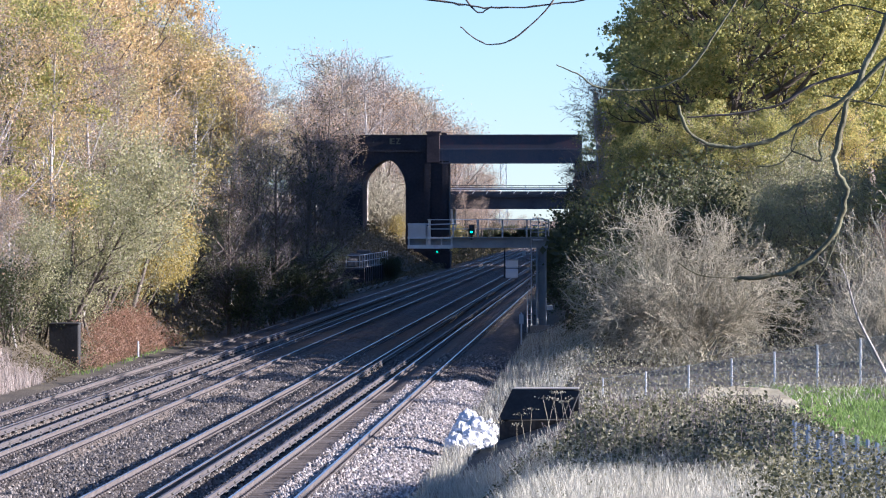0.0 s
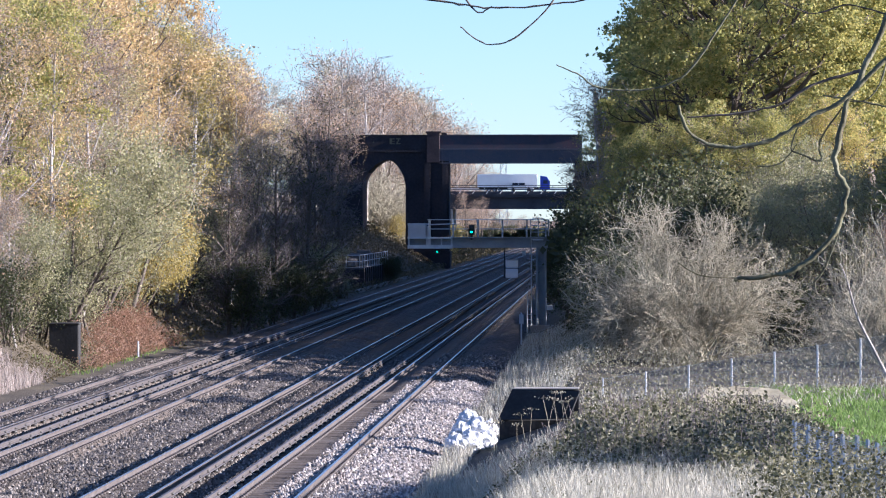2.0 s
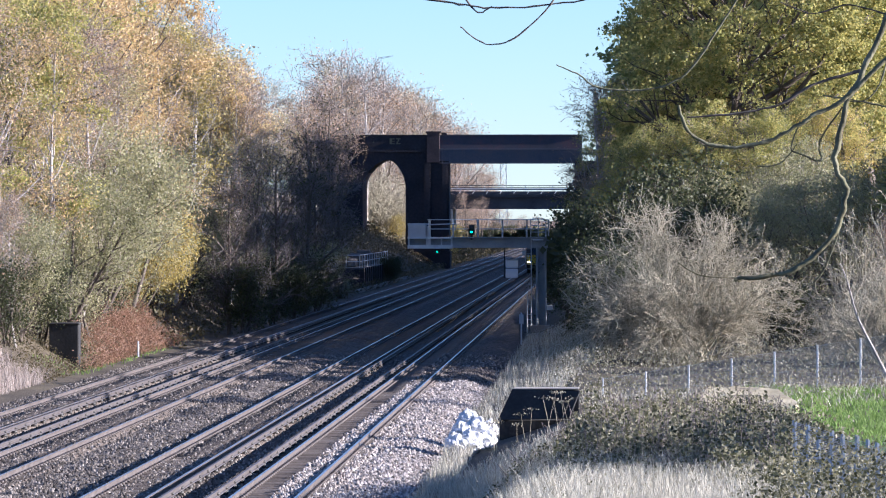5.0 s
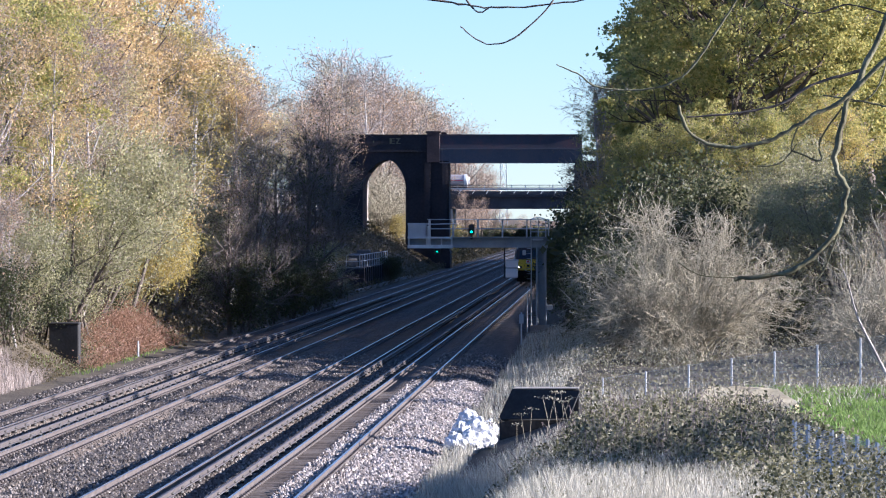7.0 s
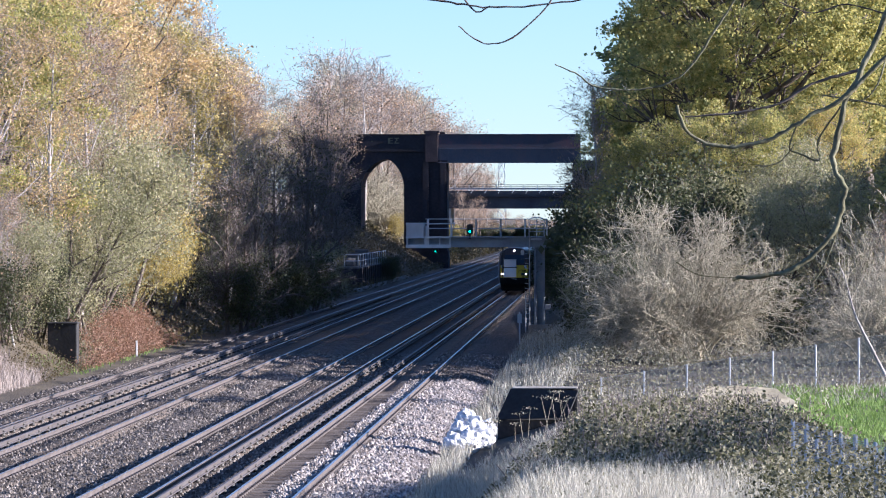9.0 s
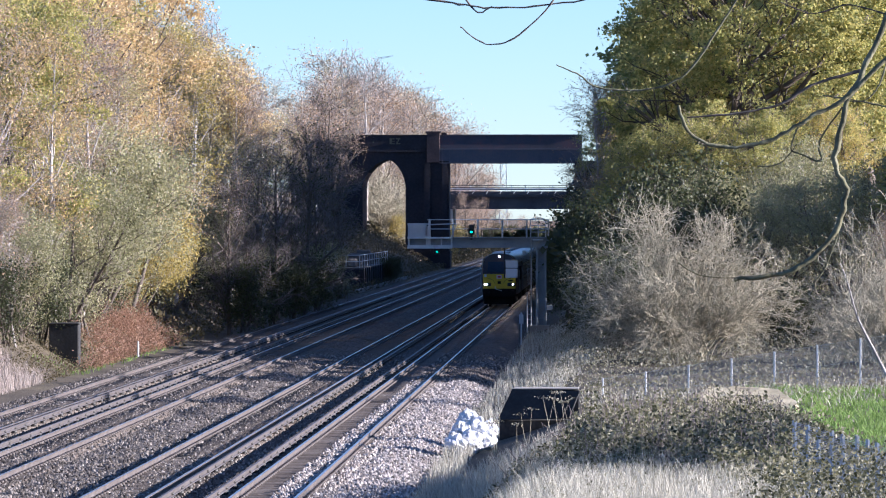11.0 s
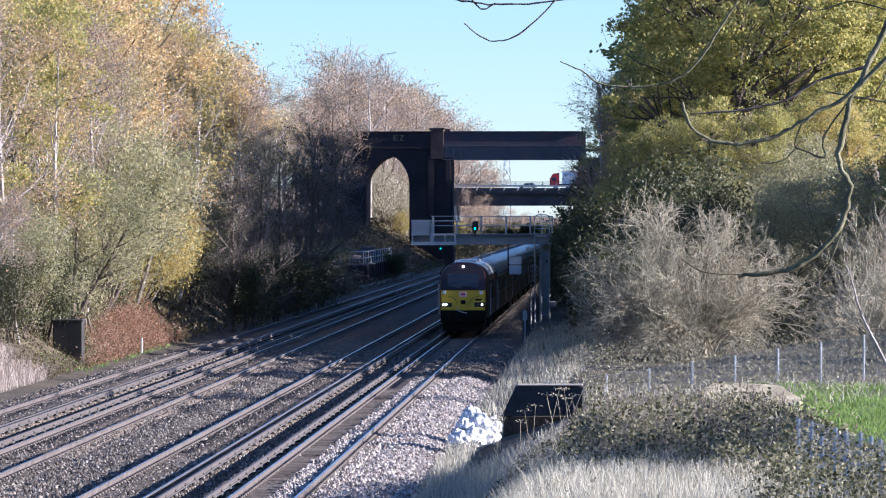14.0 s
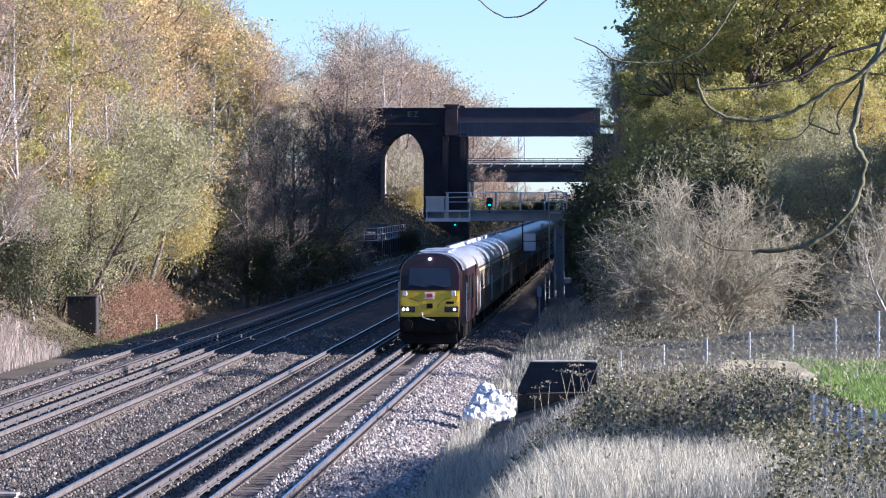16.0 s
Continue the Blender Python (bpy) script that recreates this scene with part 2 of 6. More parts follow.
def rod(bm, a, b, r, k=8, r2=None):
    """A round bar from a to b, added to bm."""
    a, b = Vector(a), Vector(b)
    m = Matrix.Translation((a + b) / 2) @ (b - a).to_track_quat("Z", "Y").to_matrix().to_4x4()
    bmesh.ops.create_cone(bm, cap_ends=True, segments=k, radius1=r, radius2=r if r2 is None else r2, depth=(b - a).length, matrix=m)


def extrude_profile(bm, pts, y0, y1):
    """A prism along y with the outline pts in x and z."""
    a = [bm.verts.new((x, y0, z)) for x, z in pts]
    b = [bm.verts.new((x, y1, z)) for x, z in pts]
    n = len(pts)
    for i in range(n):
        bm.faces.new((a[i], a[(i + 1) % n], b[(i + 1) % n], b[i]))
    bm.faces.new(a[::-1])
    bm.faces.new(b)
    bmesh.ops.recalc_face_normals(bm, faces=bm.faces)


def part(name, bm, material_, parent=None, label=""):
    """Links a bmesh, or a mesh, as one mesh object under its thing."""
    if isinstance(bm, bmesh.types.BMesh):
        me = bpy.data.meshes.new(name)
        bm.to_mesh(me)
        bm.free()
        me.materials.append(material_)
    else:
        me = bm
    ob = new(name, me)
    ob.parent = parent
    if label:
        tagged(ob, label)
    return ob


def boxes(name, mat_, parent, *dims, bevel=0.0, label=""):
    bm = bmesh.new()
    for d in dims:
        box(bm, *d, bevel=bevel)
    return part(name, bm, mat_, parent, label)


def each_box(name, mat_, parent, *dims, bevel=0.0, label=""):
    """One part for every box."""
    return [boxes(name, mat_, parent, d, bevel=bevel, label=label) for d in dims]


def each_rod(name, mat_, parent, *ends, r=0.03, k=8, label=""):
    return [rods(name, mat_, parent, e, r=r, k=k, label=label) for e in ends]


def rods(name, mat_, parent, *ends, r=0.03, k=8, label=""):
    bm = bmesh.new()
    for a, b in ends:
        rod(bm, a, b, r, k)
    return part(name, bm, mat_, parent, label)


def sstep(a, b, v):
    t = np.clip((v - a) / (b - a), 0, 1)
    return t * t * (3 - 2 * t)


def wob(x, y, s):
    return np.sin(x * 1.7 / s + 0.6 * np.sin(y * 1.3 / s)) * np.cos(y * 1.1 / s + 0.8 * np.sin(x * 0.9 / s))


def ground_z(x, y):
    """Height of the ground over the rail heads."""
    x, y = np.asarray(x, dtype=float), np.asarray(y, dtype=float)
    e = -14.6 - x
    top = 9 + 6 * sstep(330, 620, y)
    left = -0.35 + top * (1 - np.exp(-np.maximum(0, e - 1.2) * 0.62 / top)) + 0.25 * wob(x, y, 3.0) * sstep(0.5, 4, e)
    left = left * (1 - 0.85 * sstep(1040, 1190, y))
    e = x - 3.5
    shelf = 0.5 + 0.9 * sstep(150, 90, y) + np.maximum(0, 90 - y) * 0.035
    far = 0.25 * np.minimum(e, 22) * sstep(240, 330, y)
    right = -0.35 + (shelf + 0.35) * sstep(0.2, 3.8, e) + np.maximum(0, far) + 0.04 * np.maximum(0, e - 6) + 0.1 * wob(x, y, 2.0) * sstep(1, 4, e)
    z = np.where(x < -7, left, right)
    hills = sstep(1500, 4000, y) * (2.5 + 2 * wob(x, y, 500.0))
    return np.where((x > -14.6) & (x < 3.5), -0.4, z) + np.where((x > -14.6) & (x < 3.5), 0, hills)


def gz(x, y):
    return float(ground_z(x, y))


# ---- ground, one sheet to the horizon ----
def build_ground():
    xs = np.concatenate([np.linspace(-900, -90, 22), np.linspace(-84, -30, 22), np.linspace(-29, 32, 130), np.linspace(34, 90, 20), np.linspace(100, 1200, 22)])
    ys = np.concatenate([np.linspace(-60, 50, 12), np.linspace(54, 330, 140), np.linspace(335, 800, 80), np.linspace(820, 4600, 50)])
    X, Y = np.meshgrid(xs, ys)
    Z = ground_z(X, Y)
    V = np.stack([X, Y, Z], -1).reshape(-1, 3)
    n = len(xs)
    i = (np.arange(len(ys) - 1)[:, None] * n + np.arange(n - 1)[None]).ravel()
    me = quads("ground", V, np.stack([i, i + 1, i + n + 1, i + n], 1), M_EARTH)
    me.polygons.foreach_set("use_smooth", np.ones(len(me.polygons), dtype=bool))
    tagged(new("ground", me), "rough brown earth of the railway cutting and its banks", "ground", kind="structure")


TRACKS = [0.0, -3.4, -7.95, -11.35]          # track centres; the train runs on the first
THIRD_SIDE = [-1, 1, -1, 1]                  # side of the conductor rail


def ballast_z(x, y):
    z = np.full(np.broadcast(x, y).shape, -0.235)
    z = z + 0.02 * wob(x, y, 0.4)
    for c in TRACKS:
        z = np.where(np.abs(x - c) < 1.3, -0.185 + 0.012 * wob(x, y, 0.3), z)
    z = np.where(np.abs(x - 0.36) < 0.34, -0.10 + 0.02 * wob(x, y, 0.5), z)
    z = z + (0.16 + 0.14 * wob(x * 0.3, y, 2.2)) * np.exp(-((x + 5.65) / 0.75) ** 2) * sstep(120, 170, y)
    z = z + (0.05 + 0.13 * (0.5 + 0.5 * wob(x * 0.5, y, 1.6)) * sstep(170, 200, y)) * np.exp(-((x - 1.95) / 0.6) ** 2)
    z = np.where(x > 2.4, z - (x - 2.4) * 0.22, z)
    z = np.where(x < -13.3, z - (-13.3 - x) * 0.2, z)
    return z


def build_ballast():
    out = []
    for ys in (np.arange(70, 270, 0.5), np.linspace(270, 1250, 230)):
        xs = np.linspace(-15.2, 4.2, 98)
        X, Y = np.meshgrid(xs, ys)
        V = np.stack([X, Y, ballast_z(X, Y)], -1).reshape(-1, 3)
        n = len(xs)
        i = (np.arange(len(ys) - 1)[:, None] * n + np.arange(n - 1)[None]).ravel()
        out.append((V, np.stack([i, i + 1, i + n + 1, i + n], 1)))
    V, Fq = merge(*out)
    c = V[Fq].mean(1)
    # fresh pale strip; darker stone past y 201 stands in for shade
    fresh = (((c[:, 0] > 0.02) & (c[:, 0] < 0.72)) | ((c[:, 0] > 0.8) & (c[:, 0] < 3.0))) & (c[:, 1] < 201)
    me = quads("track_bed", V, Fq, [M_BALLAST, M_BALLAST_NEW], fresh.astype(np.int32))
    me.polygons.foreach_set("use_smooth", np.ones(len(Fq), dtype=bool))
    bed = tagged(new("track_bed", me), "grey brown crushed stone ballast under four railway tracks", "track bed", kind="structure")
    # loose stones
    rng = np.random.default_rng(5)
    n = 90000
    y = 92 + 150 * rng.random(n) ** 2.0
    x = rng.uniform(-14.6, 3.4, n)
    off = np.min([np.abs(x - c - s * 0.75) for c in TRACKS for s in (-1, 1)], axis=0)
    keep = (off > 0.12) & ~((x > -0.62) & (x < 0.0)) & ((x > -0.9) | (rng.random(n) < 0.8))
    x, y = x[keep], y[keep]
    C = np.stack([x, y, ballast_z(x, y) + 0.012], 1)
    s = rng.uniform(0.03, 0.062, (len(C), 1, 1))
    q = np.array([[1, 0, -0.3], [0.1, 1, -0.3], [-0.9, 0.2, -0.3], [0, -0.9, -0.3], [0.1, 0.1, 0.9]])[None] + rng.normal(0, 0.25, (len(C), 5, 3))
    V = (C[:, None] + q * s).reshape(-1, 3)
    f = np.array([[0, 1, 4], [1, 2, 4], [2, 3, 4], [3, 0, 4]])
    Fq = ((np.arange(len(C)) * 5)[:, None, None] + f[None]).reshape(-1, 3)
    # pale stones end at the same line, for the shade beyond it
    fresh = np.repeat((((x > 0.02) & (x < 0.72)) | ((x > 0.82) & (x < 3.2))) & (y < 201), 4)
    tagged(new("ballast_stones", quads("ballast_stones", V, Fq, [M_STONE, M_STONE_NEW], fresh)), "loose grey and buff ballast stones lying on the track bed", "ballast stones", kind="stuff")
    return bed


def box_array(C, sx, sy, sz):
    """Many plain boxes as quads."""
    k = np.array([[-1, -1, -1], [1, -1, -1], [1, 1, -1], [-1, 1, -1], [-1, -1, 1], [1, -1, 1], [1, 1, 1], [-1, 1, 1]]) * np.array([sx, sy, sz]) / 2
    f = np.array([[0, 3, 2, 1], [4, 5, 6, 7], [0, 1, 5, 4], [1, 2, 6, 5], [2, 3, 7, 6], [3, 0, 4, 7]])
    V = (C[:, None] + k[None]).reshape(-1, 3)
    return V, ((np.arange(len(C)) * 8)[:, None, None] + f[None]).reshape(-1, 4)


RAIL = [(-0.07, -0.16), (0.07, -0.16), (0.065, -0.14), (0.012, -0.12), (0.012, -0.045), (0.036, -0.03), (0.036, -0.004), (0.03, 0), (-0.03, 0), (-0.036, -0.004), (-0.036, -0.03), (-0.012, -0.045), (-0.012, -0.12), (-0.065, -0.14)]
THIRD = [(-0.06, -0.06), (0.06, -0.06), (0.055, -0.04), (0.02, -0.03), (0.02, 0.02), (0.038, 0.03), (0.038, 0.07), (0.03, 0.078), (-0.03, 0.078), (-0.038, 0.07), (-0.038, 0.03), (-0.02, 0.02), (-0.02, -0.03), (-0.055, -0.04)]


def build_tracks():
    bm = bmesh.new()
    extrude_profile(bm, RAIL, 40, 1260)
    rail = bpy.data.meshes.new("rail")
    bm.to_mesh(rail)
    bm.free()
    rail.materials.append(M_RAIL)
    rail.materials.append(M_RAILTOP)
    for p in rail.polygons:
        if p.normal.z > 0.9 and p.center.z > -0.01:
            p.material_index = 1
    bm = bmesh.new()
    extrude_profile(bm, THIRD, 40, 1260)
    third = bpy.data.meshes.new("conductor_rail")
    bm.to_mesh(third)
    bm.free()
    third.materials.append(M_THIRD)
    bm = bmesh.new()
    box(bm, -1.25, 1.25, -0.125, 0.125, -0.36, -0.165, 0.02)
    sleeper = bpy.data.meshes.new("sleeper")
    bm.to_mesh(sleeper)
    bm.free()
    sleeper.materials.append(M_SLEEPER)
    for c, side in zip(TRACKS, THIRD_SIDE):
        track = tagged(new("railway_track"), "railway track of rusty steel rails on concrete sleepers with a conductor rail", "railway track", "parallel tracks", "structure")
        track.location = (c, 0, 0)
        for s in (-0.75, 0.75):
            part("rail", rail, None, track).location.x = s
        part("conductor_rail", third, None, track, "raised steel conductor rail on insulators").location.x = side * (0.75 + 0.42)
        ys = np.arange(62, 820, 0.65)
        near = (ys > 92) & (ys < (190 if c == 0 else 138))
        for y in ys[near]:
            part("sleeper", sleeper, None, track).location.y = y
        C = np.stack([0 * ys, ys, 0 * ys - 0.262], 1)[~near]
        tagged(part("far_sleepers", quads("far_sleepers", *box_array(C, 2.5, 0.25, 0.195), M_SLEEPER), None, track), kind="stuff")
        # clips and pads beside each rail
        yc = ys[ys < 400]
        C = np.concatenate([np.stack([0 * yc + a + b, yc, 0 * yc - 0.135], 1) for a in (-0.75, 0.75) for b in (-0.11, 0.11)])
        tagged(part("rail_clips", quads("rail_clips", *box_array(C, 0.1, 0.14, 0.06), M_RAIL), None, track), kind="stuff")
        yp = np.arange(64, 420, 2.6)
        C = np.stack([0 * yp + side * 1.17, yp, 0 * yp - 0.12], 1)
        tagged(part("insulators", quads("insulators", *box_array(C, 0.16, 0.16, 0.12), M_POT), None, track, "row of pale insulator pots"), kind="stuff")
        # side clamps that show as lumps along the conductor rail
        C = np.stack([0 * yp + side * 1.17, yp, 0 * yp + 0.0], 1)
        tagged(part("rail_clamps", quads("rail_clamps", *box_array(C, 0.15, 0.09, 0.06), M_POT), None, track), kind="stuff")


# ---- brick road bridge over the cutting ----
def arch_wall(bm, x0, x1, crown, spring, top, bottom, y0, y1, apex, skew=0.0, n=14):
    """A wall with a pointed opening between x0 and x1, its vault skewed along x: front, back, vault and jambs."""
    cx, hw = (x0 + x1) / 2, (x1 - x0) / 2
    pts = [(x0, bottom)]
    for i in range(-n, n + 1):
        u = math.copysign(math.sin(math.pi / 2 * abs(i) / n), i)
        pts.append((apex + u * (x1 - apex if u > 0 else apex - x0), spring + (crown - spring) * (1 - abs(u) ** 1.7) ** 0.62))
    pts.append((x1, bottom))
    for (xa, za), (xb, zb) in zip(pts, pts[1:]):
        if xb - xa > 1e-6:
            for y, k, flip in ((y0, 0, False), (y1, skew, True)):
                vs = [bm.verts.new(p) for p in ((xa + k, y, za), (xb + k, y, zb), (xb + k, y, top), (xa + k, y, top))]
                bm.faces.new(vs[::-1] if flip else vs)
        f = bm.faces.new([bm.verts.new(p) for p in ((xa, y0, za), (xa + skew, y1, za), (xb + skew, y1, zb), (xb, y0, zb))])
        # left jamb takes the brick with sunlight in its colour
        f.material_index = 1 if xa < cx - hw * 0.75 else 0
    vs = [bm.verts.new(p) for p in ((x0, y0, top), (x1, y0, top), (x1 + skew, y1, top), (x0 + skew, y1, top))]
    bm.faces.new(vs)


M_BRICKMID = material("brown_brick", tones((0.028, 0.024, 0.028), (0.052, 0.041, 0.045), (0.085, 0.06, 0.06)), 0.4, 4, 0.95, bump=0.4, space="World")


def build_bridge():
    b = tagged(new("brick_bridge"), "dark brick bridge with a pointed side arch and steel girder", "bridge")
    b.location = (0, 690, 0)
    bm = bmesh.new()
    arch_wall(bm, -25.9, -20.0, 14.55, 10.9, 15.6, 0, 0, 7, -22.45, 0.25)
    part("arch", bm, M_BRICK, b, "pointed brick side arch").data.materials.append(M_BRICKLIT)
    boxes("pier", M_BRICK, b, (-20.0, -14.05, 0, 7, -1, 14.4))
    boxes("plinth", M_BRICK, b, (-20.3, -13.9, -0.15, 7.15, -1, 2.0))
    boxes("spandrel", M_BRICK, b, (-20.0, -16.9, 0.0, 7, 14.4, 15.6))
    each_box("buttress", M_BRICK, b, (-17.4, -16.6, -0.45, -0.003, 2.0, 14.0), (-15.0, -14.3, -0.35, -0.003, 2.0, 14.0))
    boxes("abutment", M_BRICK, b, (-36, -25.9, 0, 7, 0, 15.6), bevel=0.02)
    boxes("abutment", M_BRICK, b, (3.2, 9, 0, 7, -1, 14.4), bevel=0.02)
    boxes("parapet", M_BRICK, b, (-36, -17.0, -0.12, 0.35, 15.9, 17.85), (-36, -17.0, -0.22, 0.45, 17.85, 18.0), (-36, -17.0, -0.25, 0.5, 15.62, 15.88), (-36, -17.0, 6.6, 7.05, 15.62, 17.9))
    boxes("pilaster", M_BRICKMID, b, (-17.05, -15.35, -0.3, 0.9, 14.2, 18.15), (-17.25, -15.15, -0.42, 1.02, 18.15, 18.45), (-15.1, -14.35, 0.2, 0.8, 17.9, 18.3), label="reddish brick pilaster with a stone cap")
    boxes("girder", M_GIRDER, b, (-15.35, 4.2, 0.1, 0.3, 14.1, 16.1), (-15.35, 4.2, -0.12, 0.5, 14.05, 14.17), (-15.35, 4.2, -0.06, 0.5, 15.95, 16.1))
    boxes("upper_girder", M_GIRDERRED, b, (-15.3, 4.2, 0.05, 0.26, 16.1, 17.85), (-15.3, 4.2, -0.1, 0.4, 17.85, 18.02), label="rust red upper plate of the girder")
    for i in range(19):
        x = -15.0 + i * 1.0
        boxes("stiffener", M_GIRDER, b, (x, x + 0.09, -0.08, 0.1, 14.17, 15.95))
    boxes("deck", M_GIRDER, b, (-36, 9, 0.6, 6.5, 15.3, 15.6))
    boxes("far_girder", M_GIRDER, b, (-15.3, 4.2, 6.6, 6.8, 14.1, 17.85))
    # faded paint marks on the parapet
    boxes("paint_mark", material("pale_paint", tones((0.1, 0.09, 0.055), (0.17, 0.155, 0.1)), 2, 20, 0.9, space="World"), b,
          (-22.2, -21.9, -0.135, -0.125, 16.7, 17.5), (-21.9, -21.5, -0.135, -0.125, 17.35, 17.5), (-21.9, -21.5, -0.135, -0.125, 17.05, 17.15), (-21.9, -21.5, -0.135, -0.125, 16.7, 16.82),
          (-21.3, -20.7, -0.135, -0.125, 17.35, 17.5), (-21.08, -20.9, -0.135, -0.125, 17.05, 17.36), (-21.24, -21.05, -0.135, -0.125, 16.8, 17.08), (-21.3, -20.7, -0.135, -0.125, 16.7, 16.82), label="faded yellowish paint marks")


# ---- motorway bridge behind it ----
def build_motorway():
    b = tagged(new("motorway_bridge"), "long grey concrete motorway bridge with steel parapet rails", "bridge")
    b.location = (0, 1140, 0)
    boxes("deck", M_BEAM, b, (-140, 120, 0, 26, 11.4, 12.6), (-140, 120, -0.25, 0.0, 11.9, 12.75))
    boxes("beam", M_BEAM, b, (-140, 120, 0.9, 1.6, 8.75, 11.4), (-140, 120, 8, 9, 8.75, 11.4), (-140, 120, 18, 19, 8.75, 11.4))
    boxes("bridge_pier", M_CONC, b, (-36, -27.5, 1.0, 25, 0, 11.0))
    boxes("bridge_pier", M_CONC, b, (16, 24, 1.0, 25, 0, 11.0))
    for z in (14.1, 13.65, 13.2):
        boxes("parapet_rail", M_BEAM, b, (-140, 120, -0.2, -0.08, z - 0.07, z + 0.07))
    for i in range(40):
        x = -70 + i * 3.1
        boxes("parapet_post", M_GALV, b, (x, x + 0.18, -0.08, 0.08, 12.75, 14.1))
        rods("bracket_stay", M_POST, b, ((x + 1, -0.3, 12.9), (x + 0.5, -0.35, 12.2)), r=0.07, k=5)
    boxes("safety_barrier", M_GALV, b, (-140, 120, 12.8, 12.95, 13.1, 13.5))


# ---- cantilever signal gantry over two tracks ----
def build_gantry():
    g = tagged(new("signal_gantry"), "galvanised steel cantilever signal gantry with railed walkway over the tracks", "signal gantry")
    g.location = (0, 300, 0)
    each_box("mast", M_GANTRY, g, (3.55, 3.68, -0.2, 0.2, -0.4, 4.75), (4.05, 4.18, -0.2, 0.2, -0.4, 4.75), bevel=0.01)
    for i in range(6):
        z = 0.35 + i * 0.8
        boxes("mast_batten", M_GANTRY, g, (3.68, 4.05, -0.18, 0.18, z, z + 0.07))
    boxes("mast_web", M_GANTRY, g, (3.68, 4.05, 0.1, 0.14, -0.4, 4.7), label="grey steel plate between the mast flanges")
    boxes("base", M_CONC, g, (3.2, 4.6, -0.6, 0.6, -0.6, 0.05), bevel=0.03)
    boxes("mast_head", M_GANTRY, g, (3.3, 4.35, -0.3, 0.3, 4.7, 5.0), bevel=0.02)
    boxes("boom", M_GANTRY, g, (-4.05, 4.37, -0.45, -0.37, 4.7, 5.22), (-4.05, 4.37, 0.37, 0.45, 4.7, 5.22), (-4.05, 4.37, -0.5, 0.5, 4.66, 4.72), (-4.05, 4.37, -0.5, -0.37, 5.18, 5.24))
    boxes("walkway", M_GANTRY, g, (-4.05, 4.37, -0.9, 0.9, 5.24, 5.3))
    for y in (-0.9, 0.9):
        for z in (5.78, 6.34):
            rods("handrail", M_GALV, g, ((-2.9, y, z), (4.3, y, z)), r=0.026)
        for x in (-2.8, -1.4, 0.08, 1.55, 3.0, 4.3):
            rods("railing_post", M_GALV, g, ((x, y, 5.25), (x, y, 6.36)), r=0.035)
    boxes("cage_panel", M_GREYBOX, g, (-4.05, -2.92, -0.97, -0.9, 5.3, 6.05), (-4.05, -3.98, -0.9, 0.9, 4.75, 6.05), (-2.98, -2.7, -0.97, -0.9, 4.8, 5.95), label="pale grey sheet panel of the end cage")
    boxes("cage_frame", M_GALV, g, (-4.08, -1.4, -1.0, -0.95, 4.62, 4.82), (-4.08, -1.4, -1.0, -0.95, 5.2, 5.3), (-4.08, -2.7, -1.0, -0.95, 6.02, 6.12), (-2.1, -2.02, -1, -0.95, 4.8, 5.25), (-1.5, -1.4, -1, -0.95, 4.8, 5.25))
    rods("brace", M_GALV, g, ((-1.5, -0.95, 5.2), (-1.15, -0.95, 6.1)), ((-2.7, -0.95, 6.05), (-1.2, -0.95, 6.08)), r=0.035)
    # hooped ladder cage
    bm = bmesh.new()
    for x in (3.25, 3.7, 4.15):
        rod(bm, (x, -0.7, 5.25), (x, -0.7, 6.3), 0.03)
    for z in (5.6, 6.0):
        rod(bm, (3.25, -0.7, z), (4.15, -0.7, z), 0.025)
    for i in range(10):
        a, c = math.pi * i / 10, math.pi * (i + 1) / 10
        for z0 in (6.28,):
            rod(bm, (3.7 - 0.45 * math.cos(a), -0.7, z0 + 0.16 * math.sin(a)), (3.7 - 0.45 * math.cos(c), -0.7, z0 + 0.16 * math.sin(c)), 0.03, 6)
    part("ladder_hoop", bm, M_GALV, g)
    lad = rods("ladder", M_GALV, g, ((3.28, -0.5, -0.4), (3.28, -0.5, 5.3)), ((3.05, -0.9, -0.4), (3.05, -0.9, 2.0)), r=0.035)
    for i in range(16):
        rods("rung", M_GALV, lad, ((3.0, -0.5, 0.1 + 0.3 * i), (3.28, -0.5, 0.1 + 0.3 * i)), r=0.015, k=5)
    boxes("platform_lamp", M_POST, g, (3.35, 4.0, -0.85, -0.45, 5.08, 5.2), bevel=0.04, label="white floodlight under the rail")
    each_box("junction_box", M_GREYBOX, g, (4.2, 4.55, -0.3, 0.1, 0.95, 1.25), (2.75, 2.95, -0.4, -0.2, 4.2, 4.5), bevel=0.02)

    s = tagged(new("hanging_signal"), "pale grey signal case hung on a black pole under the gantry", "signal")
    s.location = (2.08, 299.6, 0)
    boxes("case", material("white_case_paint", tones((0.7, 0.71, 0.72), (0.84, 0.84, 0.85)), 1.5, 20, 0.5, bump=0.05), s, (-0.33, 0.4, -0.15, 0.15, 3.46, 3.92), (-0.33, 0.4, -0.15, 0.15, 2.87, 3.42), bevel=0.03)
    boxes("hood", M_GREYBOX, s, (-0.36, 0.42, -0.22, 0.2, 3.9, 3.95), bevel=0.01)
    rods("pole", M_BLACK, s, ((-0.4, 0.1, 2.85), (-0.4, 0.1, 4.68)), ((-0.4, 0.1, 3.45), (0.45, 0.1, 3.45)), r=0.04, label="black hanging pole")

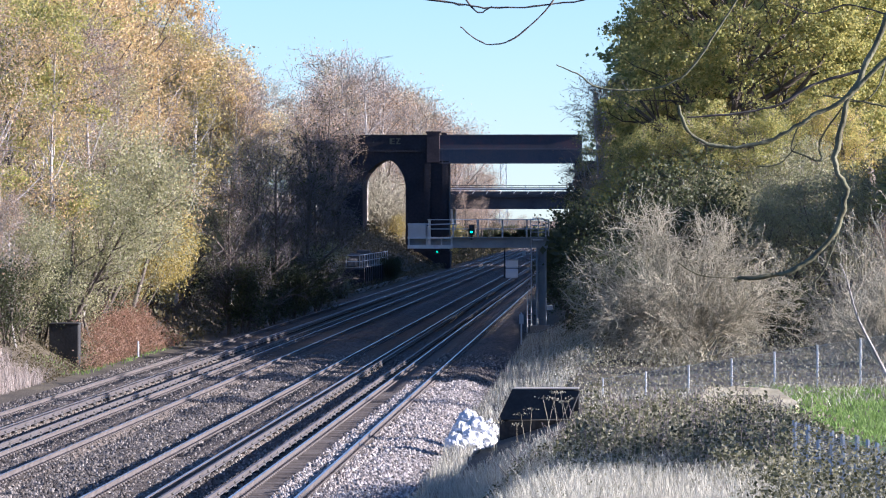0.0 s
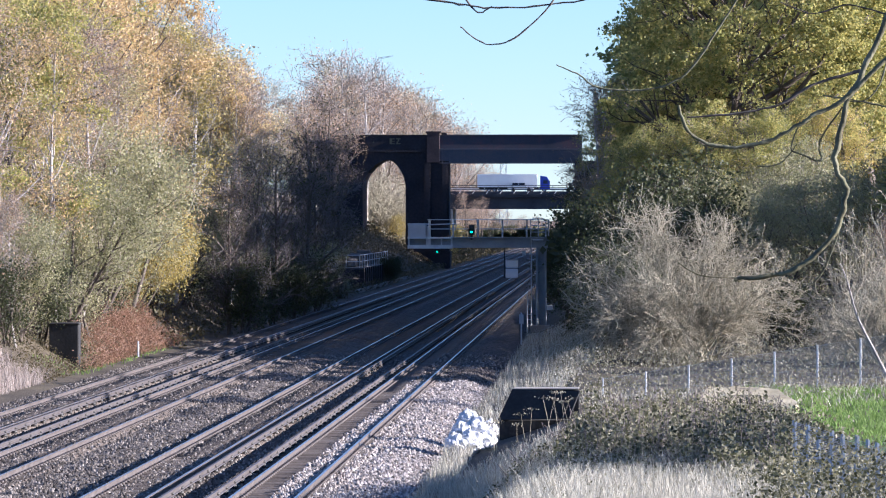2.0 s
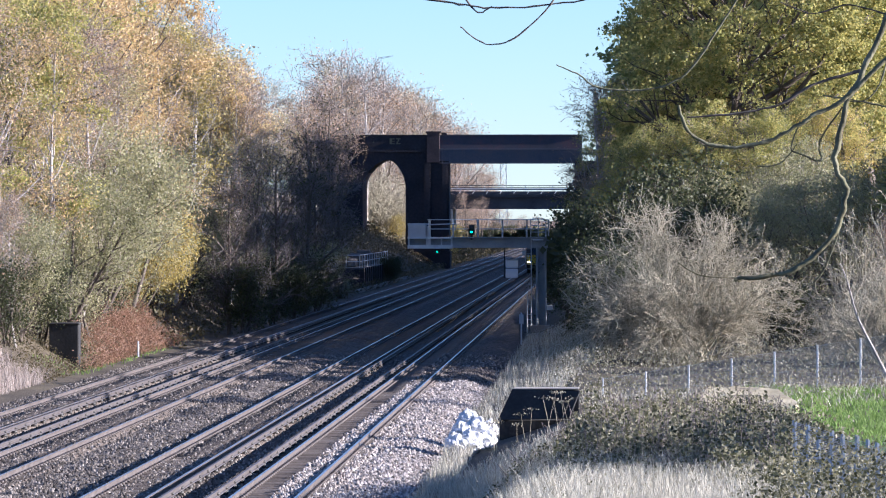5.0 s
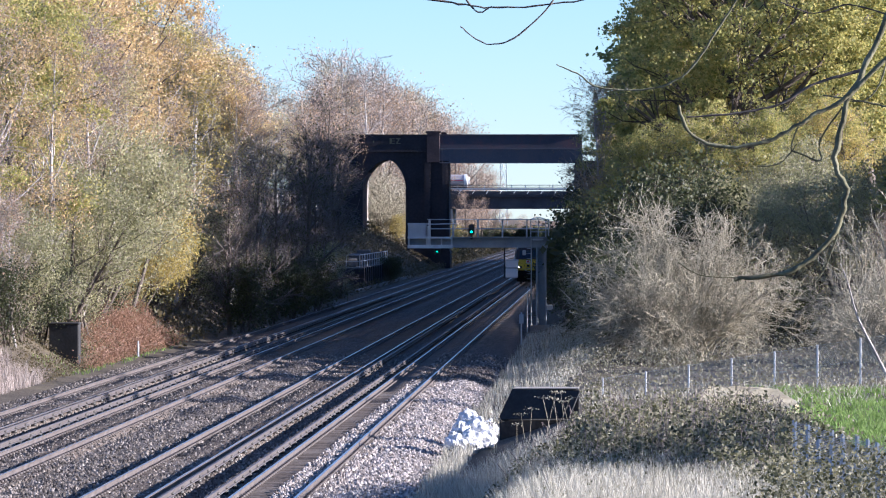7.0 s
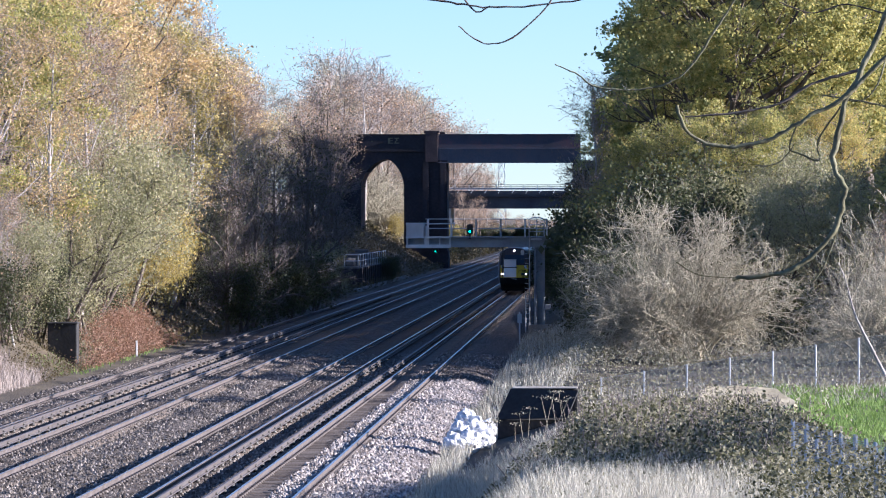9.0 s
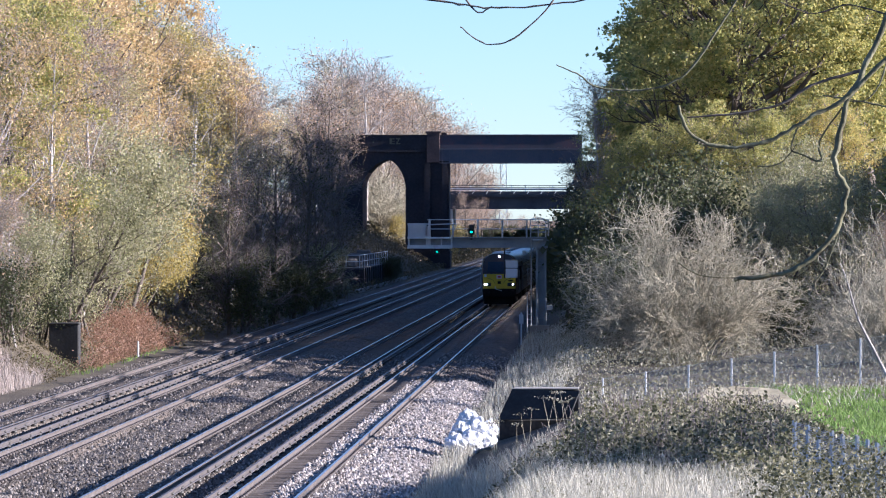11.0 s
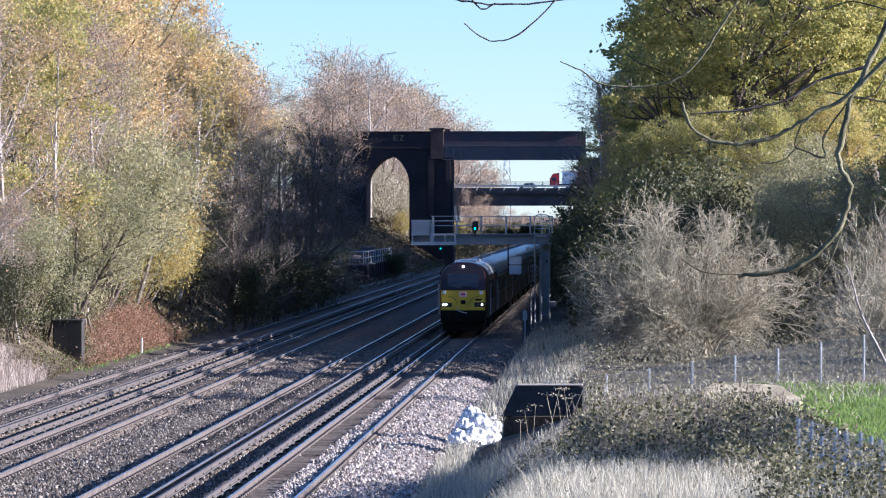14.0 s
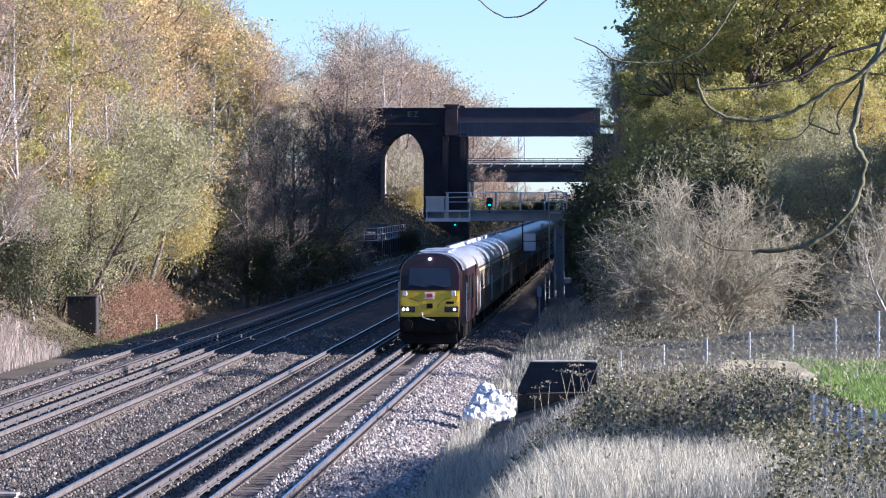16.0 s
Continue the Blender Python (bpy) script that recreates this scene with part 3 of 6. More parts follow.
    for x, z, hang in ((-0.28, 5.6, False), (-2.32, 4.42, True)):
        s = tagged(new("colour_light_signal"), "black hooded railway signal showing a green light", "signal", "gantry signals")
        s.location = (x, 299.0, z)
        boxes("head", M_BLACK, s, (-0.17, 0.17, 0.0, 0.3, -0.18, 0.45 if not hang else 0.2), bevel=0.05)
        bm = bmesh.new()
        rod(bm, (0, -0.02, 0), (0, 0.02, 0), 0.055, 16)
        part("lens", bm, glow("green_lens", (0.03, 0.9, 0.55), 4.0 if not hang else 0.35), s, "glowing green lens")
        boxes("hood", M_BLACK, s, (-0.2, 0.2, -0.3, 0.0, 0.15, 0.19), (-0.2, -0.17, -0.25, 0.0, -0.05, 0.17), (0.17, 0.2, -0.25, 0.0, -0.05, 0.17), bevel=0.01)
        boxes("bracket", M_BLACK, s, (-0.06, 0.06, 0.3, 0.9, -0.45 if not hang else 0.1, 0.1 if not hang else 0.35), bevel=0.01)


# ---- the train ----
def vehicle_profile(half, sill, eave, crest, n=9):
    """Half outline of a railway vehicle: from the sill up the side and over the roof."""
    pts = [(half * 0.97, sill), (half, sill + 0.35), (half, eave - 0.35), (half * 0.985, eave)]
    for i in range(1, n + 1):
        a = math.pi / 2 * i / n
        pts.append((half * 0.985 * math.cos(a) ** 0.75, eave + (crest - eave) * math.sin(a)))
    return pts


def loft(bm, sections):
    """A skin through sections: (y, scale across, half profile)."""
    rings = []
    for y, k, prof in sections:
        full = [(x * k, z) for x, z in prof] + [(-x * k, z) for x, z in prof[-2::-1]]
        rings.append([bm.verts.new((x, y, z)) for x, z in full])
    for a, b in zip(rings, rings[1:]):
        for i in range(len(a) - 1):
            bm.faces.new((a[i], a[i + 1], b[i + 1], b[i]))
        bm.faces.new((a[-1], a[0], b[0], b[-1]))
    bm.faces.new(rings[0])
    bm.faces.new(rings[-1][::-1])
    bmesh.ops.recalc_face_normals(bm, faces=bm.faces)


def bogie(parent, y):
    b = boxes("bogie", M_UNDER, parent, (-1.15, -1.0, y - 1.9, y + 1.9, 0.35, 0.8), (1.0, 1.15, y - 1.9, y + 1.9, 0.35, 0.8), (-1.0, 1.0, y - 0.3, y + 0.3, 0.4, 0.9), bevel=0.03)
    for dy in (-1.3, 1.3):
        rods("wheelset", M_UNDER, b, ((-0.8, y + dy, 0.46), (-0.68, y + dy, 0.46)), ((0.68, y + dy, 0.46), (0.8, y + dy, 0.46)), r=0.46, k=20)


def build_loco():
    t = tagged(new("locomotive"), "dark maroon diesel locomotive with a yellow front and lit headlights", "locomotive")
    prof = vehicle_profile(1.33, 0.95, 3.05, 3.9)
    bm = bmesh.new()
    loft(bm, [(0.32, 0.885, prof), (0.8, 0.93, prof), (2.6, 1.0, prof), (17.0, 1.0, prof), (19.3, 0.93, prof)])
    part("body", bm, M_MAROON, t)
    # raked nose: lower yellow part and the cab front above
    low = [(1.16, 1.36), (1.18, 1.6), (1.18, 2.2), (1.175, 2.42)]
    bm = bmesh.new()
    a = [bm.verts.new((x, 0.0, z)) for x, z in low] + [bm.verts.new((-x, 0.0, z)) for x, z in low[::-1]]
    c = [bm.verts.new((x, 0.5, z)) for x, z in low] + [bm.verts.new((-x, 0.5, z)) for x, z in low[::-1]]
    bm.faces.new(a)
    for i in range(8):
        bm.faces.new((a[i], a[(i + 1) % 8], c[(i + 1) % 8], c[i]))
    bmesh.ops.recalc_face_normals(bm, faces=bm.faces)
    bmesh.ops.bevel(bm, geom=[e for e in bm.edges if all(v.co.y < 0.01 for v in e.verts)], offset=0.06, segments=2, affect="EDGES")
    part("front_panel", bm, M_YELLOW, t, "bright yellow warning panel")
    # upper cab face, leaning back
    out = [(1.175, 2.42, 0.02), (1.17, 3.0, 0.2)] + [(1.165 * math.cos(math.pi / 2 * i / 6) ** 0.75, 3.05 + 0.83 * math.sin(math.pi / 2 * i / 6), 0.22 + 0.1 * i / 6) for i in range(1, 7)]
    bm = bmesh.new()
    ring = [bm.verts.new((x, y, z)) for x, z, y in out] + [bm.verts.new((-x, y, z)) for x, z, y in out[-2::-1]]
    back = [bm.verts.new((v.co.x, 0.7, v.co.z)) for v in ring]
    bm.faces.new(ring)
    for i in range(len(ring)):
        bm.faces.new((ring[i], ring[(i + 1) % len(ring)], back[(i + 1) % len(ring)], back[i]))
    bmesh.ops.recalc_face_normals(bm, faces=bm.faces)
    part("cab_front", bm, M_MAROON, t)
    bm = bmesh.new()
    w = [bm.verts.new(p) for p in ((-0.86, 0.045, 2.56), (0.86, 0.045, 2.56), (0.8, 0.235, 3.3), (-0.8, 0.235, 3.3))]
    bm.faces.new(w)
    r = bmesh.ops.extrude_face_region(bm, geom=bm.faces[:])
    bmesh.ops.translate(bm, vec=(0, -0.04, 0), verts=[v for v in r["geom"] if isinstance(v, bmesh.types.BMVert)])
    bmesh.ops.recalc_face_normals(bm, faces=bm.faces)
    part("windscreen", bm, M_GLASS, t, "dark blue-grey windscreen")
    rods("wiper", M_BLACK, t, ((-0.12, -0.02, 2.53), (-0.7, 0.02, 2.66)), r=0.012, k=5)
    rods("wiper", M_BLACK, t, ((0.7, -0.02, 2.53), (0.12, 0.02, 2.66)), r=0.012, k=5)
    for x in (-0.87, 0.87):
        boxes("headlight_housing", M_BLACK, t, (x - 0.28, x + 0.28, -0.02, 0.03, 1.54, 1.78), bevel=0.02, label="black headlight housing")
    for x, lit in ((-1.05, 1), (-0.9, 1), (0.72, 0), (1.0, 1)):
        bm = bmesh.new()
        rod(bm, (x, -0.045, 1.66), (x, 0.02, 1.66), 0.05, 16)
        part("headlight", bm, M_LAMP if lit else M_BLACK, t)
    bm = bmesh.new()
    rod(bm, (0, 0.2, 3.68), (0, 0.34, 3.68), 0.05, 16)
    part("marker_light", bm, M_LAMP, t, "lit white marker light above the windscreen")
    boxes("badge", M_BADGE, t, (-0.2, 0.18, -0.015, 0.02, 2.08, 2.34), bevel=0.01, label="pale pink operator badge")
    boxes("badge_bar", M_RED, t, (-0.12, 0.1, -0.02, -0.01, 2.15, 2.27))
    for x in (-1.0, 0.95):
        boxes("lamp_bracket", M_POST, t, (x - 0.09, x + 0.09, -0.03, 0.02, 2.2, 2.4), bevel=0.01)
    each_box("coupling_cover", M_UNDER, t, (-0.12, 0.12, -0.04, 0.02, 1.7, 1.9), (0.65, 0.98, -0.012, 0.02, 1.88, 1.98), bevel=0.01)
    bm = bmesh.new()
    for s in (-1, 1):
        pts = [(s * 0.3, 1.72), (s * 0.42, 1.95), (s * 0.62, 2.06), (s * 0.85, 2.12)]
        for (xa, za), (xb, zb) in zip(pts, pts[1:]):
            rod(bm, (xa, -0.03, za), (xb, -0.03, zb), 0.012, 6)
    part("jumper_cable", bm, M_BLACK, t, "black jumper cables on the front")
    bm = bmesh.new()
    for p, q in zip([(-0.3, 1.55), (-0.28, 1.35), (-0.05, 1.27)], [(-0.28, 1.35), (-0.05, 1.27), (0.2, 1.22)]):
        rod(bm, (p[0], -0.1, p[1]), (q[0], -0.12, q[1]), 0.02, 6)
    part("brake_hose", bm, M_POST, t, "pale hanging brake hose")
    boxes("buffer_beam", M_UNDER, t, (-1.2, 1.2, 0.05, 0.6, 0.72, 1.38), (-1.1, 1.1, 0.3, 1.0, 0.25, 0.75), bevel=0.04)
    for x in (-0.87, 0.87):
        rods("buffer", M_UNDER, t, ((x, -0.3, 1.05), (x, 0.1, 1.05)), ((x, -0.36, 1.05), (x, -0.3, 1.05)), r=0.2, k=14)
    # roof skin, grilles, doors
    bm = bmesh.new()
    top = [p for p in prof if p[1] > 3.12]
    for k, y0, y1, lift in ((1.004, 1.0, 19.2, 0.012),):
        full = [(x * k, z + lift) for x, z in top] + [(-x * k, z + lift) for x, z in top[-2::-1]]
        r0 = [bm.verts.new((x, y0, z)) for x, z in full]
        r1 = [bm.verts.new((x, y1, z)) for x, z in full]
        for i in range(len(full) - 1):
            bm.faces.new((r0[i], r1[i], r1[i + 1], r0[i + 1]))
    bmesh.ops.recalc_face_normals(bm, faces=bm.faces)
    part("roof", bm, M_ROOF, t, "grey roof with pale glints")
    each_box("roof_hatch", M_ROOF, t, (-0.6, 0.6, 4.5, 7.5, 3.86, 3.96), (-0.6, 0.6, 9.0, 13.0, 3.86, 3.97), (-0.5, 0.5, 14.5, 17, 3.86, 3.95), bevel=0.03)
    for y in (3.2, 18.0):
        for x in (-1, 1):
            boxes("cab_door", M_MAROON, t, (x * 1.335 - 0.012, x * 1.335 + 0.012, y - 0.35, y + 0.35, 1.2, 3.0), bevel=0.005)
            each_rod("handrail", M_GALV, t, ((x * 1.38, y - 0.45, 1.1), (x * 1.38, y - 0.45, 2.7)), ((x * 1.38, y + 0.45, 1.1), (x * 1.38, y + 0.45, 2.7)), r=0.016, label="pale grab rail")
    for y in (6.0, 9.5, 13.0):
        each_box("side_grille", M_UNDER, t, (1.325, 1.345, y - 1.2, y + 1.2, 1.9, 2.9), (-1.345, -1.325, y - 1.2, y + 1.2, 1.9, 2.9))
    boxes("fuel_tank", M_UNDER, t, (-1.2, 1.2, 7.0, 12.5, 0.3, 0.97), bevel=0.08)
    for y in (3.4, 16.3):
        bogie(t, y)
    return t


def build_coach():
    t = tagged(new("carriage"), "umber and cream railway carriage with a shiny grey roof", "carriage", "carriages of the train")
    prof = vehicle_profile(1.35, 0.95, 3.05, 3.82)
    bm = bmesh.new()
    loft(bm, [(0.0, 0.96, prof), (0.25, 1.0, prof), (19.85, 1.0, prof), (20.1, 0.96, prof)])
    part("body", bm, M_UMBER, t)
    bm = bmesh.new()
    top = [p for p in prof if p[1] >= 3.05]
    full = [(x * 1.006, z + 0.014) for x, z in top] + [(-x * 1.006, z + 0.014) for x, z in top[-2::-1]]
    r0 = [bm.verts.new((x, 0.02, z)) for x, z in full]
    r1 = [bm.verts.new((x, 20.08, z)) for x, z in full]
    for i in range(len(full) - 1):
        bm.faces.new((r0[i], r1[i], r1[i + 1], r0[i + 1]))
    bmesh.ops.recalc_face_normals(bm, faces=bm.faces)
    part("roof", bm, M_ROOF, t, "shiny grey roof")
    for i in range(9):
        bm = bmesh.new()
        rod(bm, (0, 1.5 + i * 2.1, 3.8), (0, 1.5 + i * 2.1, 3.98), 0.18, 10, 0.12)
        part("roof_vent", bm, M_ROOF, t)
    for x in (-1.356, 1.356):
        boxes("cream_band", M_CREAM, t, (x - 0.008, x + 0.008, 0.5, 19.6, 1.95, 2.98), label="cream upper side band")
        for i in range(9):
            y = 2.2 + i * 1.95
            boxes("window", M_GLASS, t, (x - 0.014, x + 0.014, y - 0.55, y + 0.55, 2.02, 2.85), bevel=0.004)
        for y in (0.95, 19.15):
            boxes("door", M_UMBER, t, (x - 0.018, x + 0.018, y - 0.35, y + 0.35, 1.1, 2.95), bevel=0.006)
            rods("handrail", M_GALV, t, ((x * 1.03, y + 0.5, 1.2), (x * 1.03, y + 0.5, 2.4)), r=0.016)
    each_box("gangway", M_UNDER, t, (-0.5, 0.5, -0.3, 0.05, 1.0, 3.2), (-0.5, 0.5, 20.05, 20.3, 1.0, 3.2))
    boxes("underframe", M_UNDER, t, (-1.1, 1.1, 0.3, 19.8, 0.8, 0.98), (-1.1, 1.1, 7.5, 12.0, 0.35, 0.82))
    for y in (2.9, 17.2):
        bogie(t, y)
    return t


M_MAROON = material("maroon_coach_paint", tones((0.014, 0.0065, 0.009), (0.026, 0.009, 0.013)), 1, 8, 0.35, bump=0.05)
M_YELLOW = material("warning_yellow_paint", tones((0.57, 0.39, 0.014), (0.74, 0.53, 0.024)), 1.2, 9, 0.5, bump=0.05)
M_UMBER = material("umber_paint", tones((0.04, 0.022, 0.014), (0.07, 0.04, 0.026)), 1, 8, 0.35, bump=0.05)
M_CREAM = material("cream_paint", tones((0.42, 0.34, 0.2), (0.55, 0.46, 0.3)), 1, 8, 0.4, bump=0.05)
# mottled pale tones put white glints into the grey roof colour
M_ROOF = material("roof_grey_glints", tones((0.16, 0.165, 0.175), (0.42, 0.43, 0.45), (0.72, 0.73, 0.75)), 0.9, 2.2, 0.3, 0.3, bump=0.8, dist=0.12)
M_UNDER = material("underframe_grime", tones((0.006, 0.006, 0.006), (0.018, 0.016, 0.015)), 2, 12, 0.8, bump=0.2)
M_GLASS = material("dark_window_glass", tones((0.02, 0.03, 0.05), (0.035, 0.05, 0.08)), 1, 5, 0.06, bump=0)
M_GLASS.node_tree.nodes["Principled BSDF"].inputs["Specular IOR Level"].default_value = 0.2
M_UNDER.node_tree.nodes["Principled BSDF"].inputs["Specular IOR Level"].default_value = 0.1
M_LAMP = glow("lamp_white", (1.0, 0.95, 0.8), 12.0)
M_BADGE = material("badge_pink", tones((0.7, 0.5, 0.5), (0.8, 0.62, 0.62)), 3, 20, 0.5)
M_RED = material("red_paint", tones((0.42, 0.025, 0.03), (0.55, 0.045, 0.05)), 1, 8, 0.4, bump=0.03)


# ---- road vehicles on the motorway ----
def wheels(parent, *places):
    for x, z in places:
        for y in (0.12, 2.1):
            w = rods("wheel", M_BLACK, parent, ((x, y, z), (x, y + 0.3, z)), r=0.5, k=16)
            rods("rim", M_GALV, w, ((x, y - 0.02, z), (x, y + 0.32, z)), r=0.26, k=12)


def cab(parent, mat_, x, s):
    """A lorry cab whose front stands at x and looks along s."""
    bm = bmesh.new()
    pts = [(0, 0.55), (0, 1.7), (-0.25, 2.75), (-0.7, 3.5), (-2.2, 3.75), (-2.2, 0.55)]
    a = [bm.verts.new((x + s * u, 0, z)) for u, z in pts]
    b = [bm.verts.new((x + s * u, 2.5, z)) for u, z in pts]
    bm.faces.new(a)
    bm.faces.new(b)
    for i in range(6):
        bm.faces.new((a[i], a[(i + 1) % 6], b[(i + 1) % 6], b[i]))
    bmesh.ops.recalc_face_normals(bm, faces=bm.faces)
    bmesh.ops.bevel(bm, geom=bm.edges[:], offset=0.08, segments=2, affect="EDGES")
    part("cab", bm, mat_, parent)
    xa, xb = sorted((x - s * 0.5, x - s * 1.5))
    boxes("cab_window", M_GLASS, parent, (xa, xb, -0.02, 0.05, 1.9, 2.7), bevel=0.01)
    xa, xb = sorted((x - s * 0.16, x + s * 0.02))
    boxes("windscreen", M_GLASS, parent, (xa, xb, 0.15, 2.35, 1.75, 2.6), bevel=0.02)


def build_lorry(name, label, cabm, trailer, s, length=16.5, high=4.1):
    """A lorry with its cab's front at x = 0, heading along s."""
    t = tagged(new(name), label, "lorry")
    cab(t, cabm, 0, s)
    xa, xb = sorted((-s * 2.9, -s * length))
    boxes("trailer", trailer, t, (xa, xb, 0, 2.5, 1.1, high), bevel=0.05)
    boxes("chassis", M_BLACK, t, (min(-s * 1, -s * (length - 0.4)), max(-s * 1, -s * (length - 0.4)), 0.4, 2.1, 0.6, 1.08))
    wheels(t, *[(-s * d, 0.5) for d in (1.3, 4.2, length - 5.2, length - 3.9, length - 2.6)])
    return t


def build_tanker():
    t = tagged(new("tanker_lorry"), "white and silver tanker lorry with a round tank", "lorry")
    cab(t, M_WHITE, 0, -1)
    bm = bmesh.new()
    rod(bm, (3.0, 1.4, 2.7), (12.6, 1.4, 2.7), 1.36, 28)
    bmesh.ops.bevel(bm, geom=[e for e in bm.edges if abs(e.verts[0].co.x - e.verts[1].co.x) < 0.01], offset=0.25, segments=3, affect="EDGES")
    part("tank", bm, M_SILVER, t, "silver tank with a darker band")
    bm = bmesh.new()
    rod(bm, (12.2, 1.4, 2.7), (13.5, 1.4, 2.7), 1.46, 28)
    bmesh.ops.bevel(bm, geom=[e for e in bm.edges if abs(e.verts[0].co.x - 13.5) < 0.01 and abs(e.verts[1].co.x - 13.5) < 0.01], offset=0.6, segments=5, affect="EDGES")
    part("tank_end", bm, M_WHITE, t, "white rounded tank end")
    bm = bmesh.new()
    rod(bm, (2.5, 1.4, 2.7), (4.2, 1.4, 2.7), 1.42, 28)
    part("tank_front", bm, M_WHITE, t, "white tank front")
    boxes("chassis", M_BLACK, t, (1, 12.8, 0.4, 2.1, 0.6, 1.2))
    boxes("side_stripe", M_RED, t, (4.4, 12.0, 0.0, 0.06, 2.62, 2.78))
    wheels(t, (1.3, 0.5), (4.2, 0.5), (8.8, 0.5), (10.1, 0.5), (11.4, 0.5))
    return t


def build_car(name, label, m, s):
    t = tagged(new(name), label, "car", "cars on the motorway")
    bm = bmesh.new()
    pts = [(0, 0.35), (0, 0.75), (-1.1, 0.95), (-1.8, 1.42), (-3.4, 1.45), (-4.2, 0.98), (-4.4, 0.9), (-4.4, 0.35)]
    a = [bm.verts.new((s * u, 0, z)) for u, z in pts]
    b = [bm.verts.new((s * u, 1.75, z)) for u, z in pts]
    bm.faces.new(a)
    bm.faces.new(b)
    for i in range(8):
        bm.faces.new((a[i], a[(i + 1) % 8], b[(i + 1) % 8], b[i]))
    bmesh.ops.recalc_face_normals(bm, faces=bm.faces)
    bmesh.ops.bevel(bm, geom=bm.edges[:], offset=0.07, segments=2, affect="EDGES")
    part("body", bm, m, t)
    for u0, u1 in ((-1.5, -2.5), (-2.6, -3.6)):
        xa, xb = sorted((s * u0, s * u1))
        boxes("side_window", M_GLASS, t, (xa, xb, -0.02, 1.77, 0.98, 1.34), bevel=0.01)
    for u in (-0.85, -3.5):
        rods("wheel", M_BLACK, t, ((s * u, 0.0, 0.32), (s * u, 0.2, 0.32)), ((s * u, 1.55, 0.32), (s * u, 1.75, 0.32)), r=0.32, k=16)
    return t


M_WHITE = material("white_vehicle_paint", tones((0.72, 0.72, 0.72), (0.82, 0.82, 0.82)), 1, 8, 0.35, bump=0.02)
M_SILVER = material("silver_tank", tones((0.42, 0.38, 0.39), (0.6, 0.56, 0.56)), 0.5, 3, 0.35, 0.4, bump=0.02)
M_BLUE = material("blue_vehicle_paint", tones((0.015, 0.03, 0.3), (0.03, 0.06, 0.45)), 1, 8, 0.3, bump=0.02)
M_PALEBLUE = material("pale_blue_panel", tones((0.4, 0.55, 0.75), (0.5, 0.65, 0.82)), 1, 8, 0.4, bump=0.02)


# ---- trees and shrubs ----
def shoots(rng, P, R, count, t0, t1, length, spread, lift, seg, taper=0.35, thick=0.55, jitter=0.12):
    """Children of the branches P (N, S, 3), R (N, S): count shoots from each."""
    N, S, _ = P.shape
    par = np.repeat(np.arange(N), count)
    t = rng.uniform(t0, t1, len(par))
    f = t * (S - 1)
    i = np.clip(f.astype(int), 0, S - 2)
    u = (f - i)[:, None]
    base = P[par, i] * (1 - u) + P[par, i + 1] * u
    r = (R[par, i] * (1 - u[:, 0]) + R[par, i + 1] * u[:, 0]) * thick
    d = unit(P[par, i + 1] - P[par, i])
    side = unit(np.cross(d, rng.normal(size=d.shape)))
    ang = radians(spread) * rng.uniform(0.7, 1.3, (len(par), 1))
    way = unit(d * np.cos(ang) + side * np.sin(ang))
    L = length(t, rng) if callable(length) else length * rng.uniform(0.6, 1.25, len(par))
    pts, rs, p = [base], [r], base
    for k in range(seg):
        way = unit(way + np.array([0, 0, lift]) / seg + rng.normal(0, jitter, way.shape))
        p = p + way * (L / seg)[:, None]
        pts.append(p)
        rs.append(r * (1 - (1 - taper) * (k + 1) / seg))
    return np.stack(pts, 1), np.stack(rs, 1)


